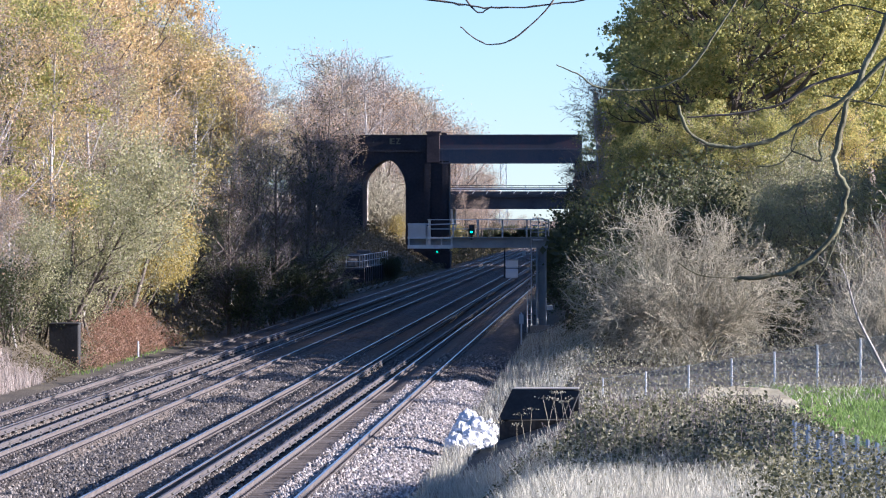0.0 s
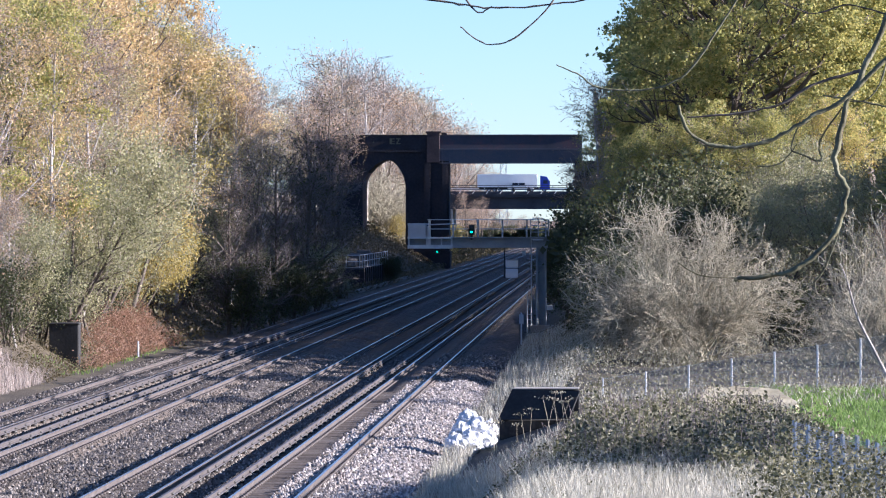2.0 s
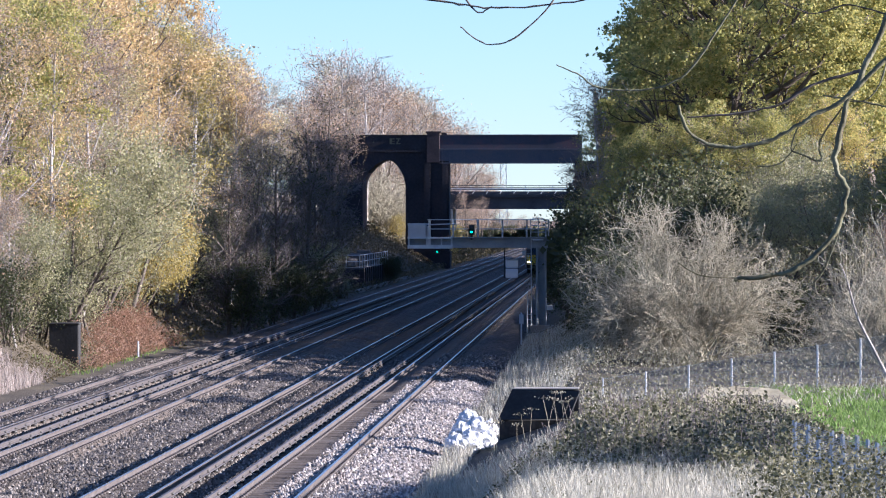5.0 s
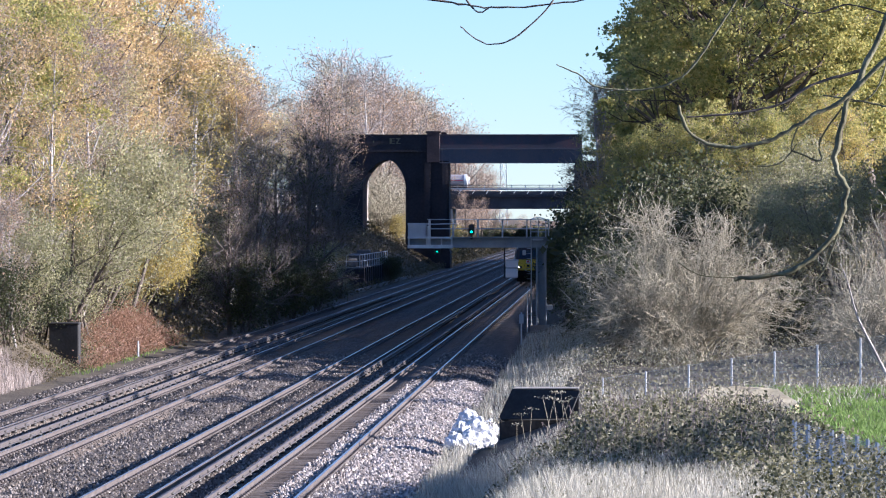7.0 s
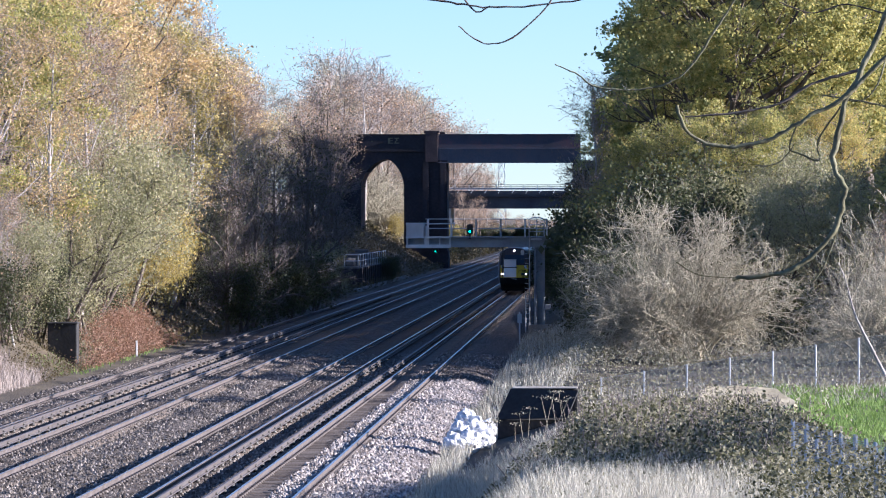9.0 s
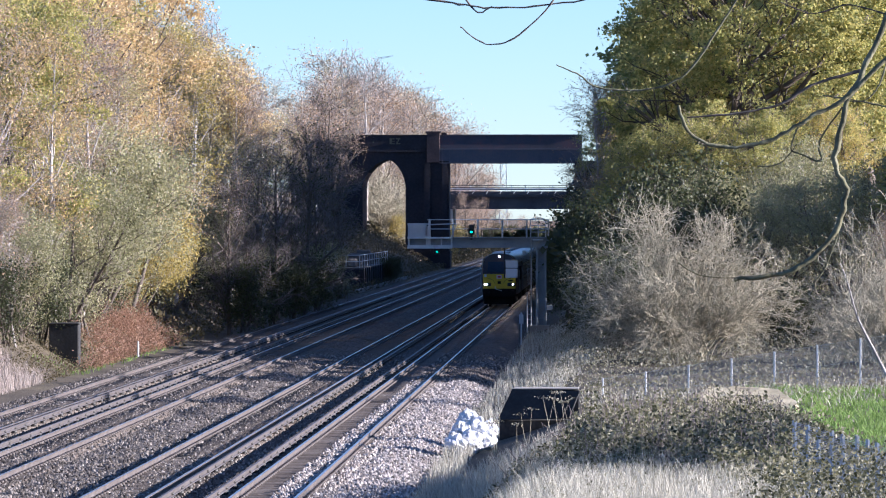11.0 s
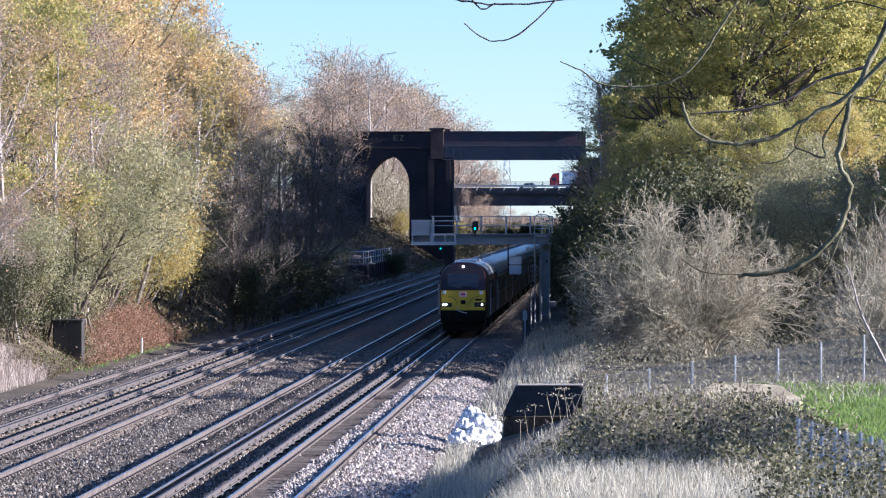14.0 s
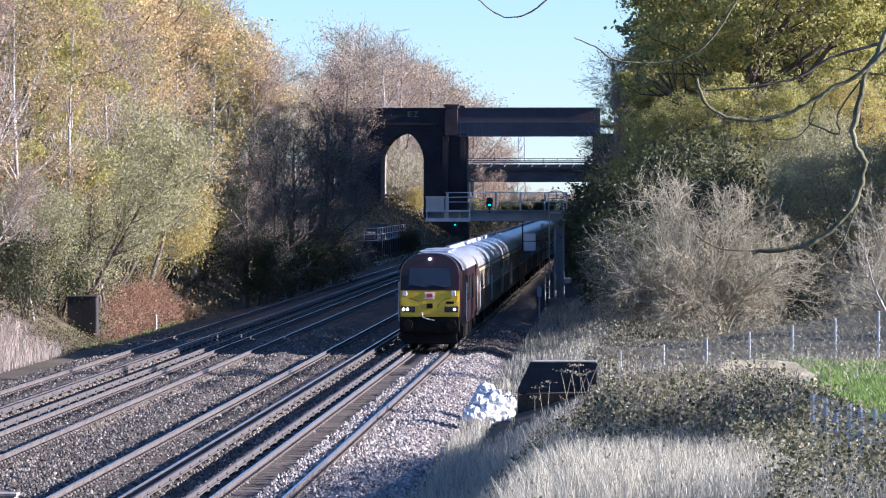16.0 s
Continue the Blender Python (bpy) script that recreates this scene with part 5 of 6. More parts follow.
    P["thorn"] = make_dome_bush("thorn_bush", "wide bare hawthorn bush of pale grey brown twigs", 31, 5.1, 4.0, 6.0, 72, M_TWIGPALE, M_TWIGPALE, L_WILLOW)
    put("thorn", 1207, 205, 1.0, "", turn=10)
    P["thin"] = make_dome_bush("thorn_bush", "thin bare pale grey bush behind the fence", 32, 3.0, 3.0, 4.6, 26, M_TWIGPALE, M_TWIGPALE, L_WILLOW, subs=8, twigs=4, extra=1)
    for px, d, s in ((650, 716, 1.7), (664, 722, 2.0), (678, 714, 2.1), (692, 726, 2.0), (706, 720, 1.8), (672, 735, 2.3)):
        put("thin", px, d, s, "bare thickets beyond the arch")
    for px, d, s in ((1500, 198, 0.62), (1580, 200, 0.85), (1548, 192, 0.8), (1610, 191, 0.95), (1535, 218, 1.2), (1610, 214, 1.3)):
        put("thin", px, d, s, "bare bushes behind the fence")
    for px, d, s in ((1060, 238, 0.7), (1100, 225, 0.6), (1420, 222, 0.7), (1360, 225, 0.7), (1150, 232, 0.95), (1190, 224, 0.9), (1130, 240, 1.0), (1095, 252, 1.0)):
        put("bush", px, d, s, "shrubs under the oak")
    for k in P.values():
        drop(k)


build_ground()
build_ballast()
build_tracks()
build_bridge()
build_motorway()
build_gantry()
build_woods()


# ---- grass, brambles and bracken ----
def blades(rng, X, Y, Z, tall, wide_, lean=0.35):
    """Two-piece bent grass blades, wide in the middle."""
    n = len(X)
    b = np.stack([X, Y, Z], 1)
    h = tall * rng.uniform(0.5, 1.25, (n, 1))
    a = rng.uniform(0, 2 * np.pi, n)
    side = np.stack([np.cos(a), np.sin(a), 0 * a], 1) * wide_ * rng.uniform(0.6, 1.4, (n, 1)) / 2
    bend = rng.normal(0, lean, (n, 3)) * h
    bend[:, 2] = 0
    up = np.array([[0, 0, 1.0]])
    mid = b + up * h * 0.55 + bend * 0.35
    tip = b + up * h + bend
    V = np.stack([b - side, b + side, mid + side * 0.9, mid - side * 0.9, tip + side * 0.35, tip - side * 0.35], 1).reshape(-1, 3)
    f = np.array([[0, 1, 2, 3], [3, 2, 4, 5]])
    return V, ((np.arange(n) * 6)[:, None, None] + f[None]).reshape(-1, 4)


def patch(rng, n, x0, x1, y0, y1, keep=None):
    x, y = rng.uniform(x0, x1, n), rng.uniform(y0, y1, n)
    if keep is not None:
        k = keep(x, y)
        x, y = x[k], y[k]
    return x, y, ground_z(x, y)


def bramble_top(x, y):
    """Height of the bramble canopy over the ground."""
    edge = sstep(6.0, 7.6, x - 1.7 * sstep(116, 128, y)) * sstep(86, 96, y + 26 * sstep(9.0, 10.8, x)) * sstep(146, 138, y) * np.where(y > 84, sstep(13.4, 11.2, x + 0.5 * wob(x, y, 1.1)), 0.6) * (1.2 - 0.6 * sstep(121, 131, y))
    near = sstep(9.3, 10.0, x) * sstep(56, 58, y) * sstep(64.0, 62.0, y) * 1.35
    strip = 0.62 * np.exp(-((x - 5.2 - (y - 87) * 0.0625) / 0.5) ** 2) * sstep(80, 88, y) * sstep(122, 112, y)
    return np.maximum(np.maximum(edge, near), strip) * (0.72 + 0.3 * wob(x, y, 0.9) + 0.16 * wob(x + 3, y, 0.37))


def build_greenery():
    rng = np.random.default_rng(9)
    g = lambda name, label, vf, m, cat: tagged(new(name, quads(name, *vf, m)), label, cat, kind="stuff")
    tuft = lambda x, y: wob(x, y, 0.7) + rng.normal(0, 0.6, len(x)) > -0.35
    sets = [blades(rng, *patch(rng, 76000, 3.4, 17, 58, 97, lambda x, y: tuft(x, y) & (x > 3.3 + 0.3 * wob(x, y, 3))), 0.55, 0.0085, 0.24),
            blades(rng, *patch(rng, 22000, 3.3, 7.6, 95, 150, lambda x, y: tuft(x, y) & ~((x > 4.1) & (x < 7.4) & (y > 126))), 0.45, 0.012, 0.25),
            blades(rng, *patch(rng, 22000, 3.3, 8.5, 150, 285, lambda x, y: tuft(x, y) & (wob(x, y, 2.3) > -0.25) & (x < 5.6 + 0.03 * (y - 150))), 0.42, 0.018, 0.25),
            blades(rng, *patch(rng, 2200, 6, 20, 150, 170, tuft), 0.32, 0.02)]
    g("dry_grass", "tall pale bleached dry grass on the lineside bank", merge(*sets), M_STRAW, "dry grass")
    g("reeds", "pale pinkish dry reeds beside the tracks", merge(blades(rng, *patch(rng, 27000, -24, -15.2, 150, 232, lambda x, y: y < 206 + 4 * wob(x, y, 1.5)), 0.62, 0.02, 0.25)), M_REED, "reeds")
    g("green_grass", "short bright green grass beyond the palisade fence", merge(blades(rng, *patch(rng, 20000, 11.3, 21, 96, 166), 0.22, 0.025, 0.5), blades(rng, *patch(rng, 900, -17, -14.6, 215, 262), 0.16, 0.03, 0.5)), M_GRASS, "grass")
    # brambles: stems and leaves through the upper part of the mound
    n = 185000
    x, y, z = patch(rng, n, 4.2, 16, 56, 148)
    h = bramble_top(x, y)
    k = (h > 0.12) & (rng.random(n) < 0.3 + 0.7 * (wob(x, y, 0.5) > -0.3))
    C = np.stack([x, y, z + h * rng.uniform(0.45, 1.12, n)], 1)[k]
    near = C[:, 1] < 66
    twice = np.repeat(C[near], 3, 0)
    leaf_set = merge(leaves(rng, C[~near], 0.078, 1.0), leaves(rng, twice + rng.normal(0, 0.08, twice.shape), 0.05, 1.0))
    g("bramble_leaves", "dull green and pale autumn bramble leaves with white highlights in a tangle", leaf_set, L_BRAMBLE, "brambles")
    n = 4200
    x, y, z = patch(rng, n, 6, 16, 56, 148)
    h = bramble_top(x, y)
    k = (h > 0.12) & (y > 84)
    A = np.stack([x, y, z + h * 0.15], 1)[k]
    B = A + np.concatenate([rng.normal(0, 0.25, (k.sum(), 2)), (h[k] * rng.uniform(0.5, 1.2, k.sum()))[:, None]], 1)
    D = B + np.concatenate([rng.normal(0, 0.25, (k.sum(), 2)), rng.uniform(-0.5, 0.0, (k.sum(), 1))], 1)
    r = np.full(k.sum(), 0.007)
    g("bramble_stems", "thin arching brown bramble stems", merge(sticks(A, B, r, r * 0.8, 3), sticks(B, D, r * 0.8, r * 0.5, 3)), M_TWIGMID, "brambles")
    # dead leaves and low weeds among the near grass
    n = 26000
    x, y, z = patch(rng, n, 3.6, 13, 58, 100, lambda x, y: wob(x, y, 0.8) + 0.6 * wob(x + 5, y, 0.31) > 0.55)
    C = np.stack([x, y, z + rng.uniform(0.15, 0.5, len(x))], 1)
    g("low_weeds", "dull green weeds and dead leaves among dry grass", leaves(rng, C, 0.055, 0.8), L_BRAMBLE, "weeds")
    # shaded grass and scrub between the reeds and the bracken, shade in the leaf colour
    n = 26000
    x, y, z = patch(rng, n, -22, -15.0, 203, 262, lambda x, y: wob(x, y, 1.1) > -0.5)
    C = np.stack([x, y, z + rng.uniform(0.0, 0.55, len(x)) * (0.6 + 0.5 * wob(x, y, 0.9))], 1)
    g("undergrowth", "dull green shaded grass and scrub at the foot of the bank", leaves(rng, C, 0.09, 0.8), L_UNDER, "undergrowth")
    # bracken on the left bank
    n = 110000
    x, y, z = patch(rng, n, -20.5, -14.9, 214, 275, lambda x, y: (wob(x, y, 1.6) > -0.45) & (x + rng.normal(0, 0.5, len(x)) > 7.9 - (905 + 25 * wob(x, y, 1.0)) * y / F) & (x + rng.normal(0, 0.4, len(x)) < 7.9 - 770 * y / F))
    C = np.stack([x, y, z + rng.uniform(0.1, 1.0, len(x)) * np.maximum(0.15, 0.85 + 0.75 * wob(x, y, 1.15) + 0.2 * wob(x, y, 0.4))], 1)
    g("bracken", "russet dead bracken on the bank", leaves(rng, C, 0.08, 0.8), L_BRACKEN, "bracken")
    n = 60000
    x, y, z = patch(rng, n, -27, -14.4, 262, 700, lambda x, y: wob(x, y, 2.2) > -0.2)
    C = np.stack([x, y, z + rng.uniform(0.0, 0.8, len(x))], 1)
    g("undergrowth", "dark brown shaded undergrowth at the foot of the bank", leaves(rng, C, 0.2, 0.8), L_UNDER, "undergrowth")
    n = 24000
    x, y, z = patch(rng, n, -30, -14.4, 695, 1130, lambda x, y: wob(x, y, 2.2) > -0.4)
    C = np.stack([x, y, z + rng.uniform(0.0, 1.3, len(x))], 1)
    g("undergrowth", "brown shaded scrub on the bank beyond the bridge", leaves(rng, C, 0.45, 0.8), L_UNDER, "undergrowth")
    n = 50000
    x, y, z = patch(rng, n, 4.5, 24, 153, 262, lambda x, y: wob(x, y, 1.4) > -0.3)
    C = np.stack([x, y, z + rng.uniform(0.0, 0.75, len(x)) * sstep(4, 8, x)], 1)
    g("undergrowth", "olive and brown undergrowth below the bushes", leaves(rng, C, 0.08, 0.8), L_SCRUB, "undergrowth")
    # low cover added to stop sun reaching the ballast shoulder
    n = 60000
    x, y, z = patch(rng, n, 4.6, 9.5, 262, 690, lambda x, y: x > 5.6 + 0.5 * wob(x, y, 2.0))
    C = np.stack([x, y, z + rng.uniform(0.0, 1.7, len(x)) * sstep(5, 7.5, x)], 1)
    g("undergrowth", "dark undergrowth added along the bank foot to shade the ballast", leaves(rng, C, 0.22, 0.8), L_UNDER, "undergrowth")
    # tall weed heads beside the concrete block
    n = 13
    x, y = rng.uniform(4.6, 7.0, n), rng.uniform(138, 144, n)
    A = np.stack([x, y, ground_z(x, y)], 1)
    B = A + np.stack([rng.normal(0, 0.2, n), rng.normal(0, 0.2, n), rng.uniform(0.55, 1.15, n)], 1)
    heads = np.repeat(B, 26, 0) + rng.normal(0, 1, (n * 26, 3)) * np.array([0.1, 0.1, 0.025])
    g("weeds", "dead umbel weed stalks with flat seed heads", merge(sticks(A, B, np.full(n, 0.008), np.full(n, 0.005), 3), leaves(rng, heads, 0.05)), M_TWIGPALE, "weeds")


# ---- concrete works and clutter ----
def build_works():
    t = tagged(new("concrete_chamber"), "weathered concrete chamber with a sloping dark cover in brambles", "concrete chamber")
    t.location = (4.62, 148, 0)
    bm = bmesh.new()
    v = [bm.verts.new(p) for p in ((0, 0.6, 0.42), (2.1, 0, 0.5), (2.42, 0.35, 1.28), (0.42, 1.0, 1.32), (0.02, 0.72, 0.4), (2.12, 0.12, 0.48), (2.44, 0.47, 1.26), (0.44, 1.12, 1.3))]
    for f in ((0, 1, 2, 3), (7, 6, 5, 4), (0, 4, 5, 1), (1, 5, 6, 2), (2, 6, 7, 3), (3, 7, 4, 0)):
        bm.faces.new([v[i] for i in f])
    bmesh.ops.recalc_face_normals(bm, faces=bm.faces)
    part("cover", bm, M_BLACKCON, t, "dark sloping cover slab")
    boxes("wall", M_BLACKCON, t, (0.05, 2.1, 0.62, 1.7, -0.6, 0.42), (0.45, 2.4, 1.3, 1.85, -0.6, 1.28), bevel=0.02)
    boxes("coping", M_CONC, t, (0.46, 2.4, 1.15, 1.9, 1.3, 1.35), bevel=0.02, label="pale coping along the wall")
    t = tagged(new("concrete_slab"), "sunlit pale broken concrete slab above the brambles", "concrete slab")
    t.location = (10.6, 146, 0.42)
    bm = bmesh.new()
    out = [(-0.3, 0), (1.0, -3.2), (2.5, -4.2), (2.85, 0.1), (2.2, 1.9), (0.2, 2.2)]
    lo = [bm.verts.new((x, y, 0.05)) for x, y in out]
    hi = [bm.verts.new((x, y, 0.62 + (0.2 if y > 0 else 0.1) * y)) for x, y in out]
    bm.faces.new(hi)
    for i in range(6):
        bm.faces.new((lo[i], lo[(i + 1) % 6], hi[(i + 1) % 6], hi[i]))
    bmesh.ops.recalc_face_normals(bm, faces=bm.faces)
    bmesh.ops.bevel(bm, geom=bm.edges[:], offset=0.1, segments=2, affect="EDGES")
    bmesh.ops.triangulate(bm, faces=bm.faces)
    bmesh.ops.subdivide_edges(bm, edges=bm.edges[:], cuts=4, use_grid_fill=True)
    for q in bm.verts:
        q.co += Vector((noise.noise(q.co * 2.3), noise.noise(q.co * 2.3 + Vector((7, 0, 0))), noise.noise(q.co * 2.3 + Vector((0, 7, 0))))) * 0.06
    part("slab", bm, M_SANDSTONE, t)
    # white bags
    rng = random.Random(4)
    for i, (x, y, z, s) in enumerate(((3.55, 142.6, 0.12, 0.95), (4.0, 142.8, 0.15, 1.0), (4.4, 143.2, 0.15, 0.9), (3.7, 143.2, 0.5, 0.9), (4.15, 143.3, 0.52, 0.95), (3.85, 143.5, 0.8, 0.8), (4.5, 143.8, 0.42, 0.7))):
        bag = tagged(new("sack"), "crumpled white plastic sack in a heap beside the track", "sack", "heap of white sacks")
        bm = bmesh.new()
        bmesh.ops.create_icosphere(bm, subdivisions=4, radius=0.34)
        for v in bm.verts:
            c = v.co / 0.34
            k = 1 + 0.34 * noise.noise(c * 1.7 + Vector((i * 3.1, 0, 0))) - 0.26 * abs(noise.noise(c * 2.6 + Vector((0, i * 2.7, 0)))) - 0.09 * abs(noise.noise(c * 8 + Vector((0, 0, i * 1.9))))
            v.co = Vector((c.x * 0.41, c.y * 0.34, c.z * 0.32)) * k
        part("sack_body", bm, M_BAG, bag)
        bm = bmesh.new()
        rod(bm, (0.1, 0, 0.2), (0.17, 0.02, 0.34), 0.03, 7, 0.08)
        part("neck", bm, M_BAG, bag)
        bag.matrix_basis = pose(x, y, gz(x, y) + 0.2 + z, rng.uniform(-25, 25), rng.uniform(-25, 25), rng.uniform(0, 360)) @ Matrix.Scale(s, 4)
    boxes("blue_label", material("pale_blue_sack", tones((0.3, 0.42, 0.7), (0.42, 0.54, 0.8)), 3, 12, 0.6), bag, (-0.1, 0.2, -0.36, -0.3, -0.15, 0.1), bevel=0.01)
    # trackside plate and sign
    t = tagged(new("lineside_sign"), "small grey sign plate on a thin white post", "sign")
    t.location = (3.2, 270, gz(3.2, 270))
    rods("post", M_POST, t, ((0, 0, -0.1), (0, 0, 1.75)), r=0.04)
    boxes("plate", M_GREYBOX, t, (-0.12, 0.12, -0.06, -0.04, 1.15, 1.65), bevel=0.005)
    t = tagged(new("trough_lid"), "flat pale concrete lid lying on the ballast", "concrete lid")
    t.location = (-5.3, 105.0, 0)
    boxes("lid", M_CONC, t, (-0.5, 0.45, -0.3, 0.3, -0.02, 0.05), (-0.45, 0.4, -0.25, 0.25, -0.25, -0.02), bevel=0.01)
    # old concrete block on the left
    t = tagged(new("concrete_block"), "old dark concrete post block at the foot of the bank", "concrete block")
    t.location = (-16.5, 225, 0)
    boxes("block", M_BLACKCON, t, (-0.66, 0.66, -0.5, 0.5, -0.5, 1.66), (-0.7, 0.7, -0.54, 0.54, 1.62, 1.72), bevel=0.04)
    t = tagged(new("marker_post"), "short pale wooden marker post by the track", "post")
    t.location = (-14.9, 243, -0.3)
    rods("stake", M_POST, t, ((0, 0, 0), (0, 0, 0.75)), r=0.05)
    # raised equipment stage beside the far left track
    t = tagged(new("equipment_stage"), "raised lineside stage with dark boarded face and grey railings", "platform")
    t.location = (-15.5, 478, 0)
    boxes("stage_deck", M_CONCDARK, t, (-3.0, 0.0, 0, 62, 1.6, 1.75))
    for i in range(16):
        boxes("face_board", M_BRICKMID, t, (-0.06, 0.0, 4 * i, 4 * i + 3.8, -0.35, 1.6), bevel=0.01)
        boxes("face_post", M_BLACK, t, (0.0, 0.12, 4 * i - 0.1, 4 * i + 0.06, -0.35, 1.7))
    boxes("end_board", M_BRICKMID, t, (-3.0, -0.06, -0.06, 0.0, -0.35, 1.6))
    for i in range(13):
        rods("railing_post", M_GALV, t, ((-0.3, 5.0 * i, 1.75), (-0.3, 5.0 * i, 2.95)), r=0.045)
    for z in (2.35, 2.95):
        rods("rail", M_GALV, t, ((-0.3, 0, z), (-0.3, 60, z)), r=0.04)
    for x in (-2.9, -1.6):
        rods("railing_post", M_GALV, t, ((x, 0, 1.75), (x, 0, 2.95)), r=0.045)
    for z in (2.35, 2.95):
        rods("rail", M_GALV, t, ((-2.9, 0, z), (-0.3, 0, z)), r=0.04)
    for y, z, w in ((9, 0.8, 1.0), (16, 1.25, 1.2), (24, 0.7, 1.0), (33, 1.5, 1.3), (44, 1.1, 1.2)):
        c = tagged(new("covered_crate"), "stacked crate under grey sheeting on the lineside stage", "crate", "crates on the stage")
        c.location = (-17.0, 478 + y, 1.75)
        bm = bmesh.new()
        box(bm, -w / 2, w / 2, -1.4, 1.4, 0, z, 0.12)
        bmesh.ops.subdivide_edges(bm, edges=bm.edges[:], cuts=3, use_grid_fill=True)
        for v in bm.verts:
            v.co += Vector((noise.noise(v.co * 1.5 + Vector((y, 0, 0))), noise.noise(v.co * 1.5 + Vector((0, y, 0))), 0.5 * noise.noise(v.co * 1.5 + Vector((0, 0, y))) * min(1, v.co.z))) * 0.16
        part("sheeting", bm, M_CONCDARK, c)
        rods("tie_rope", M_BLACK, c, ((-w / 2 - 0.06, -0.6, z * 0.6), (w / 2 + 0.06, -0.6, z * 0.6)), ((w / 2 + 0.06, -0.6, z * 0.6), (w / 2 + 0.06, 0.6, z * 0.6)), r=0.02, k=5)
    t = tagged(new("equipment_cabinet"), "pale grey steel lineside cabinet with two doors", "cabinet")
    t.location = (-15.9, 432, 1.9)
    boxes("body", M_GREYBOX, t, (-0.5, 0.5, -0.4, 0.4, 0, 1.75), bevel=0.03)
    boxes("base", M_CONCDARK, t, (-0.9, 0.9, -0.7, 0.7, -2.3, 0.0), bevel=0.04, label="dark concrete base")
    for x in (-0.24, 0.24):
        d = boxes("door", M_GREYBOX, t, (x - 0.21, x + 0.21, -0.43, -0.4, 0.1, 1.65), bevel=0.01)
        boxes("handle", M_BLACK, d, (x + 0.12, x + 0.16, -0.46, -0.43, 0.9, 1.1))
    t = tagged(new("cable_trough"), "low grey cable trough along the track side", "cable trough", kind="structure")
    boxes("trough", M_CONC, t, (-15.05, -14.75, 455, 575, -0.35, -0.02))


def build_fences():
    # chain-link fence
    f = tagged(new("chain_link_fence"), "galvanised chain-link fence on white posts across the bank", "fence")
    y, step = 168.0, 1.43
    x0 = 7.7
    top = lambda x: 1.02 + (x - 7.7) * 0.155
    for i in range(10):
        x = x0 + i * step
        boxes("post", M_POST, f, (x - 0.03, x + 0.03, y - 0.03, y + 0.03, top(x) - 1.55, top(x) + 0.03), bevel=0.008)
    xs = np.arange(x0, x0 + 9 * step, 0.07)
    A = np.stack([xs, 0 * xs + y, top(xs) - 1.4], 1)
    B = A + np.array([1.35, 0, 1.35 * 1.155])
    A2 = np.stack([xs, 0 * xs + y + 0.01, top(xs) - 0.0], 1)
    B2 = A2 + np.array([1.35, 0, -1.35 + 0.21])
    B[:, 0] = np.minimum(B[:, 0], 40)
    r = np.full(len(xs), 0.0035)
    part("mesh", quads("mesh", *merge(sticks(A, B, r, r, 3), sticks(A2, B2, r, r, 3)), M_MESH), None, f, "diamond wire mesh")
    for h in (0.0, -0.7, -1.35):
        rods("line_wire", M_MESH, f, ((x0, y - 0.02, top(x0) + h), (x0 + 9 * step, y - 0.02, top(x0 + 9 * step) + h)), r=0.007, k=5)
    # palisade fence
    f = tagged(new("palisade_fence"), "blue-grey steel palisade fence half hidden by brambles", "fence")
    a, b = Vector((10.27, 63.6, 0)), Vector((13.1, 61.2, 0))
    n = 20
    bm = bmesh.new()
    prof = [(-0.035, 0.0), (-0.018, -0.02), (0.018, -0.02), (0.035, 0.0), (0.014, -0.012), (-0.014, -0.012)]
    lo = [bm.verts.new((x, y, 0)) for x, y in prof]
    hi = [bm.verts.new((x, y, 2.0 + (0.02 if 0 < i < 3 or i > 3 else 0))) for i, (x, y) in enumerate(prof)]
    for i in range(6):
        bm.faces.new((lo[i], lo[(i + 1) % 6], hi[(i + 1) % 6], hi[i]))
    bm.faces.new(hi)
    bmesh.ops.recalc_face_normals(bm, faces=bm.faces)
    pale = bpy.data.meshes.new("pale")
    bm.to_mesh(pale)
    bm.free()
    pale.materials.append(M_PALISADE)
    run = (b - a).normalized()
    for i in range(n):
        p = a + (b - a) * i / n
        o = part("pale", pale, None, f)
        o.matrix_basis = Matrix.Translation((p.x, p.y, 1.8 - 0.26 * (p.x - a.x) + random.uniform(-0.02, 0.02))) @ Euler((0, radians(random.uniform(-1, 1)), math.atan2(run.y, run.x))).to_matrix().to_4x4()
    us = np.arange(0.85, 1.98, 0.022)
    slope = np.array([b.x, b.y + 0.02, -0.26 * (b.x - a.x)]) - np.array([a.x, a.y + 0.02, 0])
    A = np.array([[a.x, a.y + 0.02, 1.8]]) + np.stack([0 * us, 0 * us, us], 1)
    rr = np.full(len(us), 0.0035)
    part("wire_sheet", quads("wire_sheet", *sticks(A, A + slope, rr, rr, 4), M_PALISADE), None, f, "close horizontal wires behind the pales")
    for h in (0.0, 1.0):
        bm = bmesh.new()
        for i in range(6):
            p, q = a + (b - a) * i / 6, a + (b - a) * (i + 1) / 6
            rod(bm, (p.x + 0.05, p.y + 0.05, 2.4 + h - 0.26 * (p.x - a.x)), (q.x + 0.05, q.y + 0.05, 2.4 + h - 0.26 * (q.x - a.x)), 0.03, 4)
        part("fence_rail", bm, M_PALISADE, f)


